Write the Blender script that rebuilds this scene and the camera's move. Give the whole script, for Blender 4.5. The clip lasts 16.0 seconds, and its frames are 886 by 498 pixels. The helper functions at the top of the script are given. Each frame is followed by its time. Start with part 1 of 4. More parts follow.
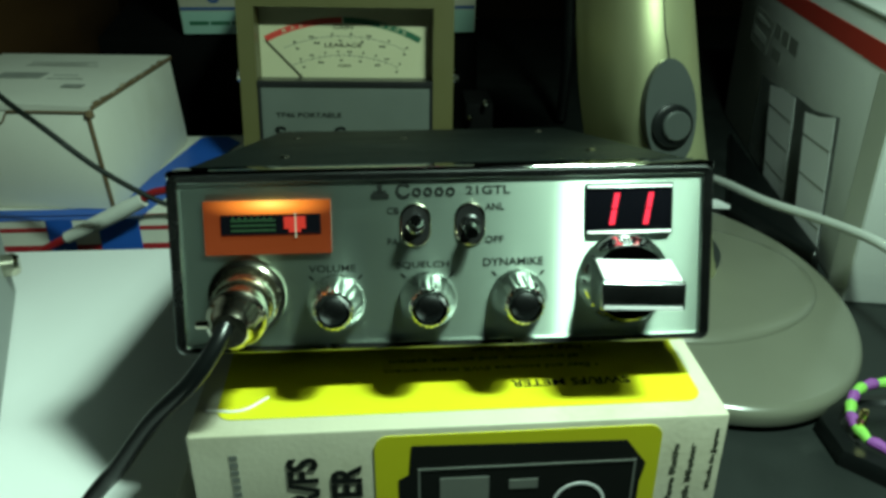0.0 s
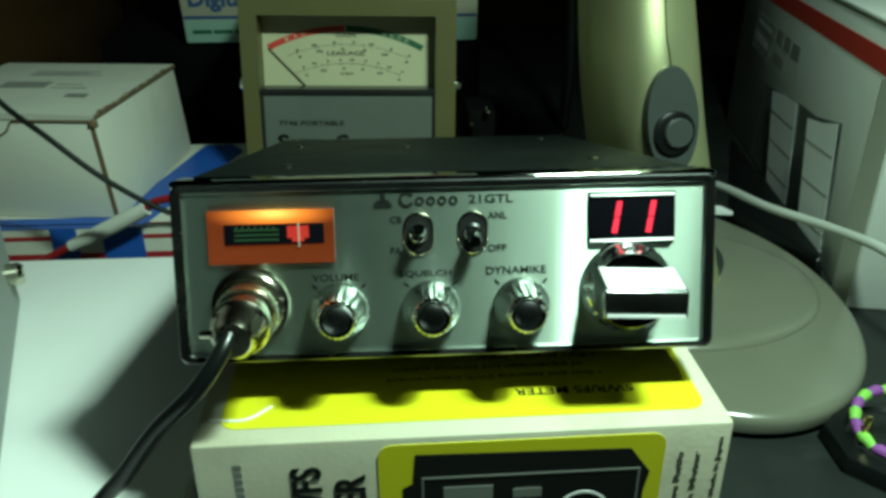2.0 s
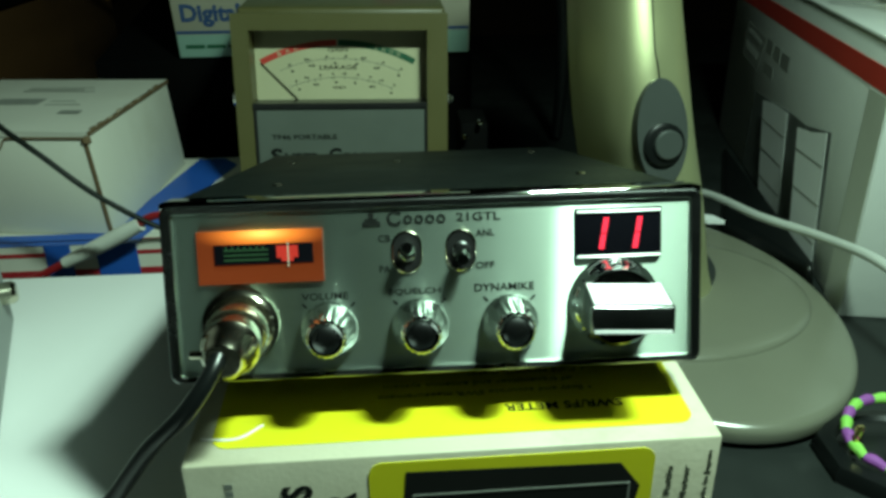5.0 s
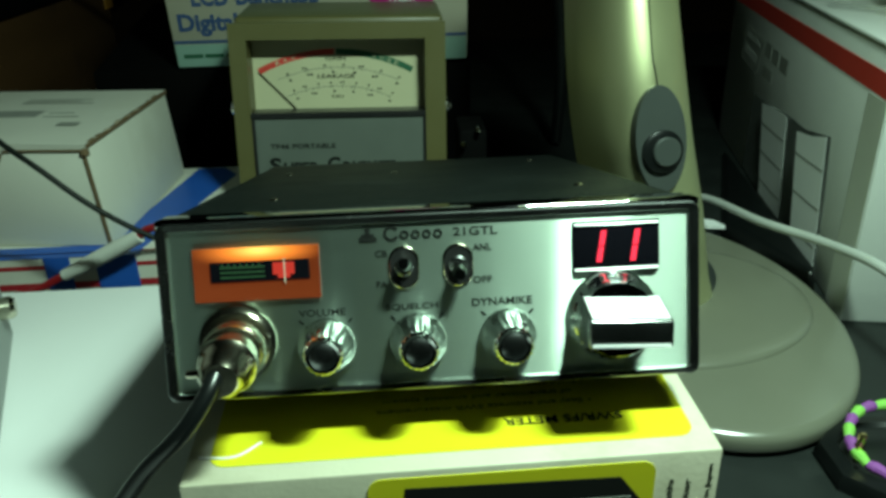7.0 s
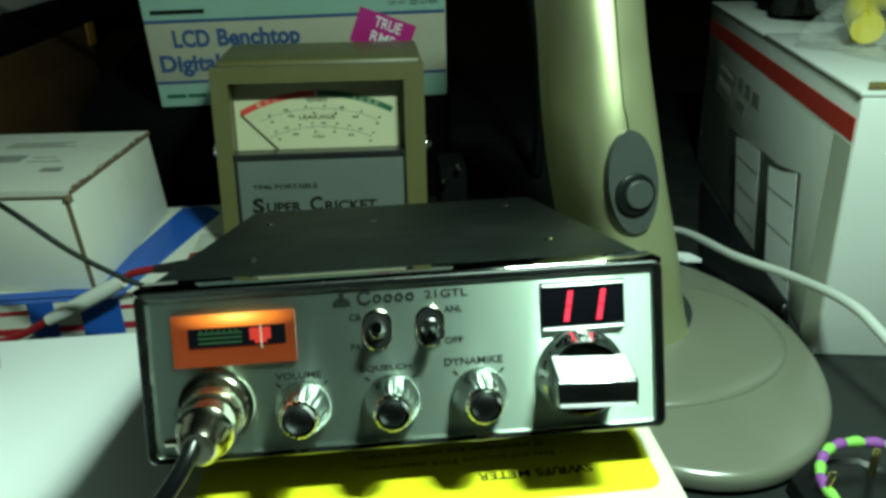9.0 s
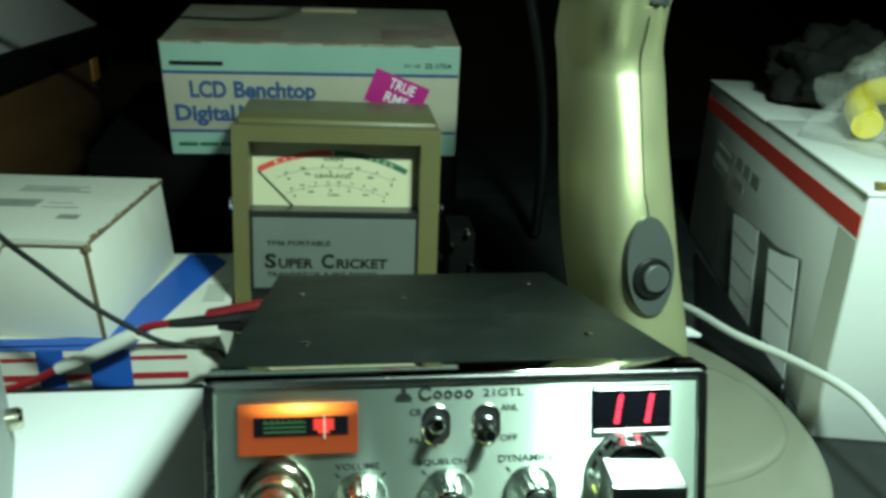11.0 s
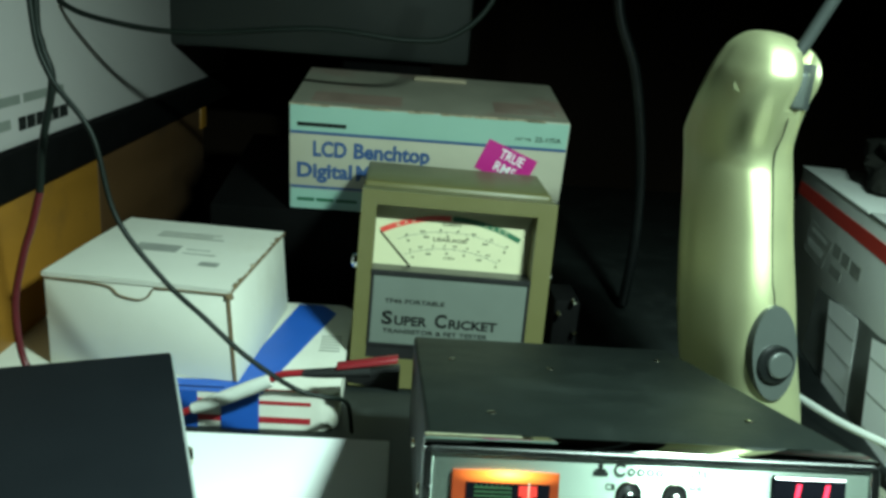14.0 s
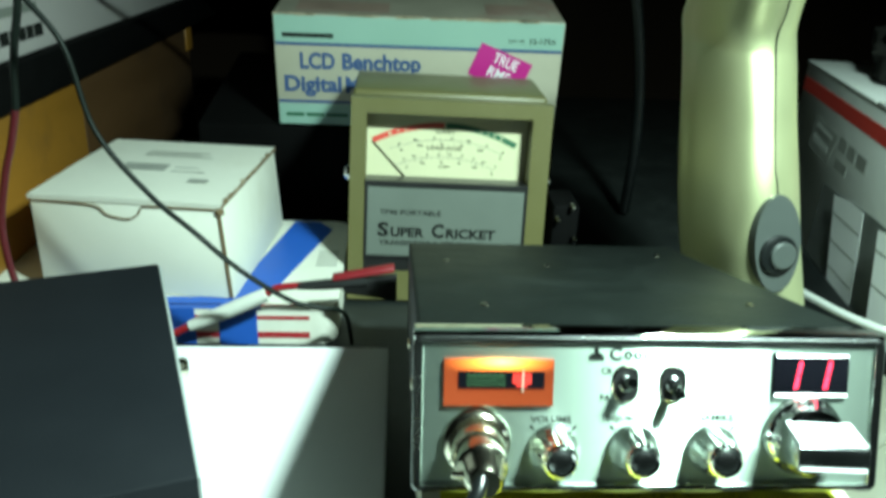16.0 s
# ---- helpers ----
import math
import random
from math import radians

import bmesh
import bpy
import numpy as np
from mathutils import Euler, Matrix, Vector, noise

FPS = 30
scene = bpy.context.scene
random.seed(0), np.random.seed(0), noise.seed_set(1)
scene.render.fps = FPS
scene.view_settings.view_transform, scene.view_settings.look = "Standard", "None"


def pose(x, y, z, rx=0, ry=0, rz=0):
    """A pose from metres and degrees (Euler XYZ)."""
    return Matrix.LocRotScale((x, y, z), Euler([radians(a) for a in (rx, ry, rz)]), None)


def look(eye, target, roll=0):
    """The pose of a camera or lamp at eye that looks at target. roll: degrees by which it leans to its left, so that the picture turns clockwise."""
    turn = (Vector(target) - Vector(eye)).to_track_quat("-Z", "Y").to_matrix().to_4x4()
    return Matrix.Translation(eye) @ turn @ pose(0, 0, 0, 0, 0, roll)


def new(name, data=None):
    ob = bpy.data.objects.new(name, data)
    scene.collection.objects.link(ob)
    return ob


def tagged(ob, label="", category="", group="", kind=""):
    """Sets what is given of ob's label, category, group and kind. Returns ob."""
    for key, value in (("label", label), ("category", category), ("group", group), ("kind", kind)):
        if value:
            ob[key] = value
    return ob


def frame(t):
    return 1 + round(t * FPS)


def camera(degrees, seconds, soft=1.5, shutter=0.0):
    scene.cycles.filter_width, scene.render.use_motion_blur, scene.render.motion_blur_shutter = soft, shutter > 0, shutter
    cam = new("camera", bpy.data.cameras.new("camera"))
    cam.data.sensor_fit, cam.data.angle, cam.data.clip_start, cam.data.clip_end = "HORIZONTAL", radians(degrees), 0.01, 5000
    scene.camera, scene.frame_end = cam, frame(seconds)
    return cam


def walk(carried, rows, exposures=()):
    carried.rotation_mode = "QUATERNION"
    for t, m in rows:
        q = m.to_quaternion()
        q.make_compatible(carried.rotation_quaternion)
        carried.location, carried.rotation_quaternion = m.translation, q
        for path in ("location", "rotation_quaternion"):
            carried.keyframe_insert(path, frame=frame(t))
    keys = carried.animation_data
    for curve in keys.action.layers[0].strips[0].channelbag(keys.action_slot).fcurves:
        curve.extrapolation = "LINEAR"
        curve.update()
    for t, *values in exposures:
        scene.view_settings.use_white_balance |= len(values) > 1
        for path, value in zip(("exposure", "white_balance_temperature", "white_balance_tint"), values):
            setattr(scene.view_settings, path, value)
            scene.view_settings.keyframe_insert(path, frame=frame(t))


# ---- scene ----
cam = camera(58.8, 16.0, soft=3.3, shutter=0.5)
PATH = [
    (0, (-0.015, -0.224, 0.263), (0.093, 1.564, -0.627), 0.1),
    (0.5, (-0.014, -0.224, 0.266), (0.094, 1.574, -0.603), 0.1),
    (1, (-0.015, -0.224, 0.265), (0.083, 1.57, -0.614), -0.2),
    (1.5, (-0.014, -0.224, 0.264), (0.083, 1.57, -0.615), -0.3),
    (2, (-0.015, -0.224, 0.264), (0.086, 1.571, -0.612), -0.2),
    (2.5, (-0.016, -0.224, 0.265), (0.085, 1.571, -0.611), -0.2),
    (3, (-0.015, -0.223, 0.263), (0.083, 1.57, -0.616), -0.2),
    (3.5, (-0.015, -0.224, 0.264), (0.087, 1.572, -0.609), -0.2),
    (4, (-0.014, -0.226, 0.265), (0.086, 1.572, -0.604), -0.5),
    (6.5, (-0.011, -0.222, 0.271), (0.104, 1.587, -0.574), -0.9),
    (7, (-0.01, -0.222, 0.271), (0.093, 1.585, -0.581), -1.4),
    (7.5, (-0.003, -0.22, 0.272), (0.115, 1.58, -0.592), -1.7),
    (8, (-0.005, -0.218, 0.274), (0.101, 1.592, -0.569), -1.9),
    (8.5, (-0.003, -0.224, 0.281), (0.117, 1.594, -0.543), -2.3),
    (11, (-0.037, -0.223, 0.314), (0.179, 1.628, -0.413), 1.9),
    (11.5, (-0.055, -0.227, 0.321), (0.131, 1.641, -0.37), 2.7),
    (12, (-0.065, -0.229, 0.323), (0.094, 1.646, -0.354), 2.8),
    (12.5, (-0.067, -0.229, 0.323), (0.085, 1.647, -0.353), 2.6),
    (13, (-0.085, -0.234, 0.327), (0.049, 1.652, -0.326), 3.2),
    (13.5, (-0.099, -0.238, 0.329), (0.037, 1.651, -0.313), 4.1),
    (14, (-0.106, -0.243, 0.334), (0.018, 1.656, -0.279), 4.7),
    (14.5, (-0.105, -0.243, 0.335), (0.016, 1.657, -0.279), 4.5),
    (15, (-0.105, -0.243, 0.336), (0.021, 1.655, -0.282), 4.5),
    (15.5, (-0.102, -0.241, 0.331), (0.016, 1.644, -0.325), 3.5),
    (16, (-0.097, -0.236, 0.315), (0.022, 1.599, -0.472), 2.4),
]
EXPOSURES = [(0, -0.23, 6480, 10), (6.5, -0.19, 6480, 10), (8.5, -0.05, 6430, 10.5), (11, 0.66, 6250, 16.5), (12.5, 0.97, 6130, 18.5), (15, 1.2, 6130, 18.5), (16, 1.42, 6130, 22)]
walk(cam, [(t, look(eye, target, roll)) for t, eye, target, roll in PATH], EXPOSURES)

# ---- world and light: a dark room lit by one desk lamp ----
world = bpy.data.worlds.new("room_dark")
scene.world = world
world.use_nodes = True
world.node_tree.nodes["Background"].inputs[0].default_value = (0.55, 0.75, 0.6, 1)
world.node_tree.nodes["Background"].inputs[1].default_value = 0.009

LAMP = Vector((0.182, -0.092, 0.560))
BACK = (LAMP - Vector((0.095, -0.040, 0.0))).normalized()
ALONG = (Vector((1, 0, 0)) - BACK * BACK.x).normalized()
LAMP_TURN = Matrix.Translation(LAMP) @ Matrix((ALONG, BACK.cross(ALONG), BACK)).transposed().to_4x4()
# a bright bulb towards one end of a wider glowing diffuser
for lamp_name, off, wide, deep, power in (("desk_lamp_bulb", -0.026, 0.058, 0.030, 3.5), ("desk_lamp_diffuser", 0.0, 0.118, 0.032, 2.1)):
    glow = bpy.data.lights.new(lamp_name, "AREA")
    glow.shape, glow.size, glow.size_y, glow.energy, glow.color = "RECTANGLE", wide, deep, power, (0.68, 1.0, 0.80)
    glow.spread = radians(160)
    new(lamp_name, glow).matrix_world = LAMP_TURN @ Matrix.Translation((off, 0, -0.002 if off else 0.0))


# ---- materials ----
def pmat(name, color, rough=0.5, metal=0.0, vary=0.12, scale=40.0, bump=0.0, bscale=400.0, stretch=(1, 1, 1), dirt=0.0, dirt_color=(0.05, 0.045, 0.03), spec=0.5, coat=0.0):
    m = bpy.data.materials.new(name)
    m.use_nodes = True
    nt = m.node_tree
    b = nt.nodes["Principled BSDF"]
    b.inputs["Metallic"].default_value = metal
    b.inputs["Specular IOR Level"].default_value = spec
    b.inputs["Coat Weight"].default_value = coat
    tc = nt.nodes.new("ShaderNodeTexCoord")
    mp = nt.nodes.new("ShaderNodeMapping")
    mp.inputs["Scale"].default_value = stretch
    nt.links.new(tc.outputs["Object"], mp.inputs["Vector"])
    n = nt.nodes.new("ShaderNodeTexNoise")
    n.inputs["Scale"].default_value = scale
    n.inputs["Detail"].default_value = 6
    nt.links.new(mp.outputs[0], n.inputs["Vector"])
    ramp = nt.nodes.new("ShaderNodeMix")
    ramp.data_type = "RGBA"
    c = Vector(color)
    ramp.inputs[6].default_value = (*[max(0, v * (1 - vary)) for v in c], 1)
    ramp.inputs[7].default_value = (*[min(1, v * (1 + vary)) for v in c], 1)
    nt.links.new(n.outputs["Fac"], ramp.inputs[0])
    out = ramp.outputs[2]
    if dirt:
        d = nt.nodes.new("ShaderNodeTexNoise")
        d.inputs["Scale"].default_value = scale * 0.45
        d.inputs["Detail"].default_value = 8
        d.inputs["Roughness"].default_value = 0.7
        nt.links.new(tc.outputs["Object"], d.inputs["Vector"])
        mr = nt.nodes.new("ShaderNodeMapRange")
        mr.inputs[1].default_value, mr.inputs[2].default_value = 0.52, 0.72
        mr.inputs[3].default_value, mr.inputs[4].default_value = 0.0, dirt
        nt.links.new(d.outputs["Fac"], mr.inputs[0])
        mx = nt.nodes.new("ShaderNodeMix")
        mx.data_type = "RGBA"
        nt.links.new(mr.outputs[0], mx.inputs[0])
        nt.links.new(out, mx.inputs[6])
        mx.inputs[7].default_value = (*dirt_color, 1)
        out = mx.outputs[2]
    nt.links.new(out, b.inputs["Base Color"])
    rr = nt.nodes.new("ShaderNodeMapRange")
    rr.inputs[3].default_value, rr.inputs[4].default_value = max(0.02, rough * 0.8), min(1, rough * 1.2)
    nt.links.new(n.outputs["Fac"], rr.inputs[0])
    nt.links.new(rr.outputs[0], b.inputs["Roughness"])
    if bump:
        f = nt.nodes.new("ShaderNodeTexNoise")
        f.inputs["Scale"].default_value = bscale
        f.inputs["Detail"].default_value = 3
        nt.links.new(mp.outputs[0], f.inputs["Vector"])
        bp = nt.nodes.new("ShaderNodeBump")
        bp.inputs["Strength"].default_value = bump
        bp.inputs["Distance"].default_value = 0.001
        nt.links.new(f.outputs["Fac"], bp.inputs["Height"])
        nt.links.new(bp.outputs[0], b.inputs["Normal"])
    return m


def emit(name, color, strength, base=(0.02, 0.02, 0.02)):
    m = bpy.data.materials.new(name)
    m.use_nodes = True
    b = m.node_tree.nodes["Principled BSDF"]
    b.inputs["Base Color"].default_value = (*base, 1)
    b.inputs["Roughness"].default_value = 0.3
    b.inputs["Emission Color"].default_value = (*color, 1)
    b.inputs["Emission Strength"].default_value = strength
    return m


M = {}
M["big_carton"] = pmat("white_carton_print", (0.38, 0.355, 0.345), 0.55, vary=0.05, scale=8, bump=0.05, bscale=200, dirt=0.1, dirt_color=(0.4, 0.38, 0.36))
M["table"] = pmat("black_laminate", (0.014, 0.017, 0.016), 0.42, vary=0.35, scale=25, bump=0.2, bscale=900, dirt=0.45, dirt_color=(0.048, 0.054, 0.050), spec=0.3)
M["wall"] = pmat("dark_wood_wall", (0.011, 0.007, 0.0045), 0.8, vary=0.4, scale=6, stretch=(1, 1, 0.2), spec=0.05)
M["chrome"] = pmat("chrome", (0.78, 0.79, 0.78), 0.10, 1.0, vary=0.05, scale=60)
M["mirror_chrome"] = pmat("mirror_chrome", (0.72, 0.74, 0.73), 0.045, 1.0, vary=0.04, scale=40)
M["soft_chrome"] = pmat("satin_chrome", (0.46, 0.48, 0.47), 0.22, 1.0, vary=0.08, scale=60)
M["dull_metal"] = pmat("worn_nickel", (0.60, 0.57, 0.45), 0.17, 1.0, vary=0.15, scale=120, bump=0.05, bscale=600)
M["case"] = pmat("black_crackle_paint", (0.0045, 0.0062, 0.0055), 0.48, vary=0.3, scale=35, bump=0.25, bscale=1500, dirt=0.3, dirt_color=(0.02, 0.024, 0.022), spec=0.13)
M["black"] = pmat("black_plastic", (0.012, 0.012, 0.012), 0.35, vary=0.2, scale=80)
M["rubber"] = pmat("black_rubber", (0.005, 0.006, 0.006), 0.3, vary=0.25, scale=60, spec=0.4)
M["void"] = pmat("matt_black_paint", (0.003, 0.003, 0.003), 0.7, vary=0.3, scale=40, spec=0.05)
M["ink"] = pmat("black_ink", (0.010, 0.011, 0.010), 0.75, vary=0.2, spec=0.08)
M["glass_black"] = pmat("dark_display_glass", (0.004, 0.004, 0.006), 0.12, spec=0.25, vary=0.1)
M["stem"] = pmat("olive_pearl_paint", (0.49, 0.505, 0.285), 0.45, 0.75, spec=0.8, vary=0.05, scale=30, bump=0.05, bscale=1800)
M["base"] = pmat("taupe_plastic", (0.145, 0.148, 0.112), 0.22, spec=1.0, vary=0.06, scale=30, bump=0.06, bscale=1600, dirt=0.1, dirt_color=(0.15, 0.15, 0.13))
M["grey"] = pmat("grey_plastic", (0.046, 0.053, 0.049), 0.4, vary=0.08)
M["dark_grey"] = pmat("dark_grey_plastic", (0.025, 0.029, 0.028), 0.35, vary=0.1)
M["case_beige"] = pmat("olive_tan_plastic", (0.105, 0.096, 0.034), 0.42, vary=0.06, scale=30, bump=0.06, bscale=1500, dirt=0.15, dirt_color=(0.22, 0.21, 0.11))
M["dial"] = pmat("cream_dial", (0.52, 0.50, 0.32), 0.5, vary=0.06, scale=30)
M["silver"] = pmat("silver_panel", (0.135, 0.155, 0.135), 0.36, 0.2, vary=0.08, scale=50)
M["red"] = pmat("red_print", (0.60, 0.05, 0.035), 0.5, vary=0.12)
M["stripe_red"] = pmat("dark_red_print", (0.36, 0.018, 0.026), 0.5, vary=0.15)
M["clip_red"] = pmat("red_clip_plastic", (0.17, 0.008, 0.012), 0.4, vary=0.2)
M["smoked_chrome"] = pmat("smoked_chrome", (0.13, 0.135, 0.13), 0.15, 1.0, vary=0.1)
M["green"] = pmat("green_print", (0.010, 0.10, 0.045), 0.5, vary=0.12)
M["grey_ink"] = pmat("grey_ink", (0.16, 0.17, 0.15), 0.6, vary=0.2)
M["card"] = pmat("white_card", (0.64, 0.64, 0.56), 0.6, vary=0.08, scale=18, bump=0.12, bscale=500, dirt=0.4, dirt_color=(0.5, 0.48, 0.38))
M["card_edge"] = pmat("brown_card_edge", (0.15, 0.10, 0.05), 0.8, vary=0.25, scale=200)
M["paper"] = pmat("white_paper", (0.74, 0.76, 0.75), 0.55, vary=0.03, scale=10, bump=0.05, bscale=300, dirt=0.06, dirt_color=(0.55, 0.55, 0.5))
# film grey darkened to hold the shade around the carton's labels
M["pouch"] = pmat("shaded_pouch_film", (0.15, 0.16, 0.15), 0.25, vary=0.3, scale=30, bump=0.3, bscale=80)
M["faint_ink"] = pmat("faint_ink", (0.075, 0.08, 0.06), 0.7, vary=0.3, spec=0.1)
M["soft_ink"] = pmat("rubbed_ink", (0.27, 0.28, 0.25), 0.6, vary=0.35, scale=60)
M["carton"] = pmat("white_carton", (0.50, 0.52, 0.49), 0.6, vary=0.08, scale=12, bump=0.2, bscale=120, dirt=0.2, dirt_color=(0.45, 0.45, 0.4))
M["yellow"] = pmat("yellow_print", (0.60, 0.57, 0.012), 0.4, vary=0.06, scale=30, dirt=0.1, dirt_color=(0.5, 0.48, 0.1))
M["boxcard"] = pmat("cream_box_card", (0.48, 0.46, 0.35), 0.45, vary=0.12, scale=25, bump=0.15, bscale=500, dirt=0.65, dirt_color=(0.27, 0.25, 0.16))
M["blue"] = pmat("blue_tape", (0.015, 0.09, 0.42), 0.4, vary=0.15, scale=30, bump=0.1, bscale=300)
M["cyan"] = pmat("pale_cyan_print", (0.26, 0.42, 0.35), 0.45, vary=0.06, scale=25, dirt=0.15, dirt_color=(0.4, 0.45, 0.38))
M["navy"] = pmat("blue_print", (0.03, 0.075, 0.20), 0.5, vary=0.1)
M["pale"] = pmat("pale_box_print", (0.41, 0.39, 0.30), 0.5, vary=0.10, scale=25, dirt=0.3, dirt_color=(0.5, 0.46, 0.36))
M["box_top"] = pmat("scuffed_box_top", (0.20, 0.19, 0.145), 0.6, vary=0.3, scale=18, dirt=0.7, dirt_color=(0.22, 0.10, 0.085))
M["faded"] = pmat("faded_red_print", (0.19, 0.135, 0.105), 0.6, vary=0.35, scale=30, dirt=0.9, dirt_color=(0.25, 0.26, 0.21))
M["card_worn"] = pmat("rubbed_card", (0.34, 0.28, 0.19), 0.85, vary=0.25, scale=150)
M["magenta"] = pmat("magenta_sticker", (0.50, 0.02, 0.22), 0.45, vary=0.08)
M["white_print"] = pmat("white_print", (0.8, 0.8, 0.8), 0.5, vary=0.03)
M["dark_box"] = pmat("dark_blue_grey_vinyl", (0.0055, 0.0068, 0.0085), 0.55, spec=0.14, vary=0.2, scale=20, bump=0.1, bscale=900)
# the dark case's lamp-facing side, its light mixed into a paler grey
M["side_lit"] = pmat("grey_lit_side", (0.24, 0.26, 0.25), 0.5, vary=0.08, scale=30)
M["wood"] = pmat("ochre_painted_wood", (0.27, 0.12, 0.012), 0.5, vary=0.45, scale=14, stretch=(1, 0.2, 1), bump=0.15, bscale=200, dirt=0.8, dirt_color=(0.10, 0.05, 0.015))
M["rear_wood"] = pmat("dark_brown_wood", (0.06, 0.027, 0.007), 0.6, vary=0.45, scale=14, stretch=(1, 0.2, 1), bump=0.15, bscale=200, dirt=0.8, dirt_color=(0.03, 0.015, 0.006))
M["brown"] = pmat("brown_board", (0.03, 0.02, 0.012), 0.7, vary=0.3, scale=10, stretch=(1, 1, 0.2))
M["monitor"] = pmat("dull_grey_plastic", (0.022, 0.026, 0.023), 0.5, vary=0.15, scale=15, dirt=0.2)
M["cable_white"] = pmat("white_cable", (0.44, 0.46, 0.43), 0.4, vary=0.08, scale=60)
M["cord_green"] = pmat("dark_green_cord", (0.005, 0.008, 0.006), 0.5, spec=0.2, vary=0.2)
M["red_wire"] = pmat("red_wire", (0.24, 0.008, 0.012), 0.4, vary=0.15)
M["dark_red_wire"] = pmat("dark_red_wire", (0.085, 0.006, 0.009), 0.45, vary=0.2)
M["probe"] = pmat("white_sleeve", (0.62, 0.64, 0.58), 0.4, vary=0.06, scale=60, dirt=0.15, dirt_color=(0.4, 0.4, 0.34))
M["brass"] = pmat("brass", (0.75, 0.60, 0.25), 0.2, 1.0, vary=0.1)
M["lime"] = pmat("lime_thread", (0.22, 0.55, 0.08), 0.7, vary=0.15, bump=0.3, bscale=900)
M["purple"] = pmat("purple_thread", (0.24, 0.06, 0.30), 0.7, vary=0.15, bump=0.3, bscale=900)
M["yellow_plastic"] = pmat("yellow_rubber", (0.72, 0.58, 0.02), 0.45, vary=0.08)
M["cloth"] = pmat("dark_grey_cloth", (0.012, 0.012, 0.010), 0.8, spec=0.1, vary=0.4, scale=60, bump=0.4, bscale=300)
M["led"] = emit("red_led", (1.0, 0.02, 0.06), 1.9)
M["scale_green"] = emit("green_backlit_scale", (0.03, 0.55, 0.08), 0.09)
M["scale_red"] = emit("red_backlit_scale", (1.0, 0.03, 0.01), 0.6)
M["pointer"] = emit("lit_pointer", (1.0, 0.85, 0.5), 0.12, (0.4, 0.36, 0.3))


def brushed(name, color):
    """Brushed metal: a sharp lobe drawn out across the grain over a broad one."""
    m = pmat(name, [v * 0.62 for v in color], 0.44, 1.0, vary=0.08, scale=500, stretch=(0.02, 1, 1))
    nt = m.node_tree
    broad = nt.nodes["Principled BSDF"]
    fine = nt.nodes.new("ShaderNodeBsdfAnisotropic")
    fine.inputs["Color"].default_value = (*color, 1)
    fine.inputs["Roughness"].default_value = 0.5
    fine.inputs["Anisotropy"].default_value = 0.57
    c = nt.nodes.new("ShaderNodeCombineXYZ")
    c.inputs[0].default_value = 1.0
    nt.links.new(c.outputs[0], fine.inputs["Tangent"])
    line = nt.nodes.new("ShaderNodeBsdfAnisotropic")
    line.inputs["Color"].default_value = (*color, 1)
    line.inputs["Roughness"].default_value = 0.36
    line.inputs["Anisotropy"].default_value = 0.93
    nt.links.new(c.outputs[0], line.inputs["Tangent"])
    both = nt.nodes.new("ShaderNodeMixShader")
    both.inputs[0].default_value = 0.45
    nt.links.new(fine.outputs[0], both.inputs[1])
    nt.links.new(line.outputs[0], both.inputs[2])
    mix = nt.nodes.new("ShaderNodeMixShader")
    mix.inputs[0].default_value = 0.68
    nt.links.new(broad.outputs[0], mix.inputs[1])
    nt.links.new(both.outputs[0], mix.inputs[2])
    nt.links.new(mix.outputs[0], nt.nodes["Material Output"].inputs[0])
    return m


M["brushed"] = brushed("brushed_aluminium", (0.43, 0.52, 0.45))
M["dark_chrome"] = pmat("dark_chrome", (0.24, 0.25, 0.245), 0.26, 1.0, vary=0.15, scale=60)
M["olive_ink"] = pmat("olive_ink", (0.22, 0.20, 0.012), 0.5, vary=0.15)
M["satin"] = pmat("satin_aluminium", (0.86, 0.87, 0.86), 0.42, 0.35, vary=0.03, scale=100)


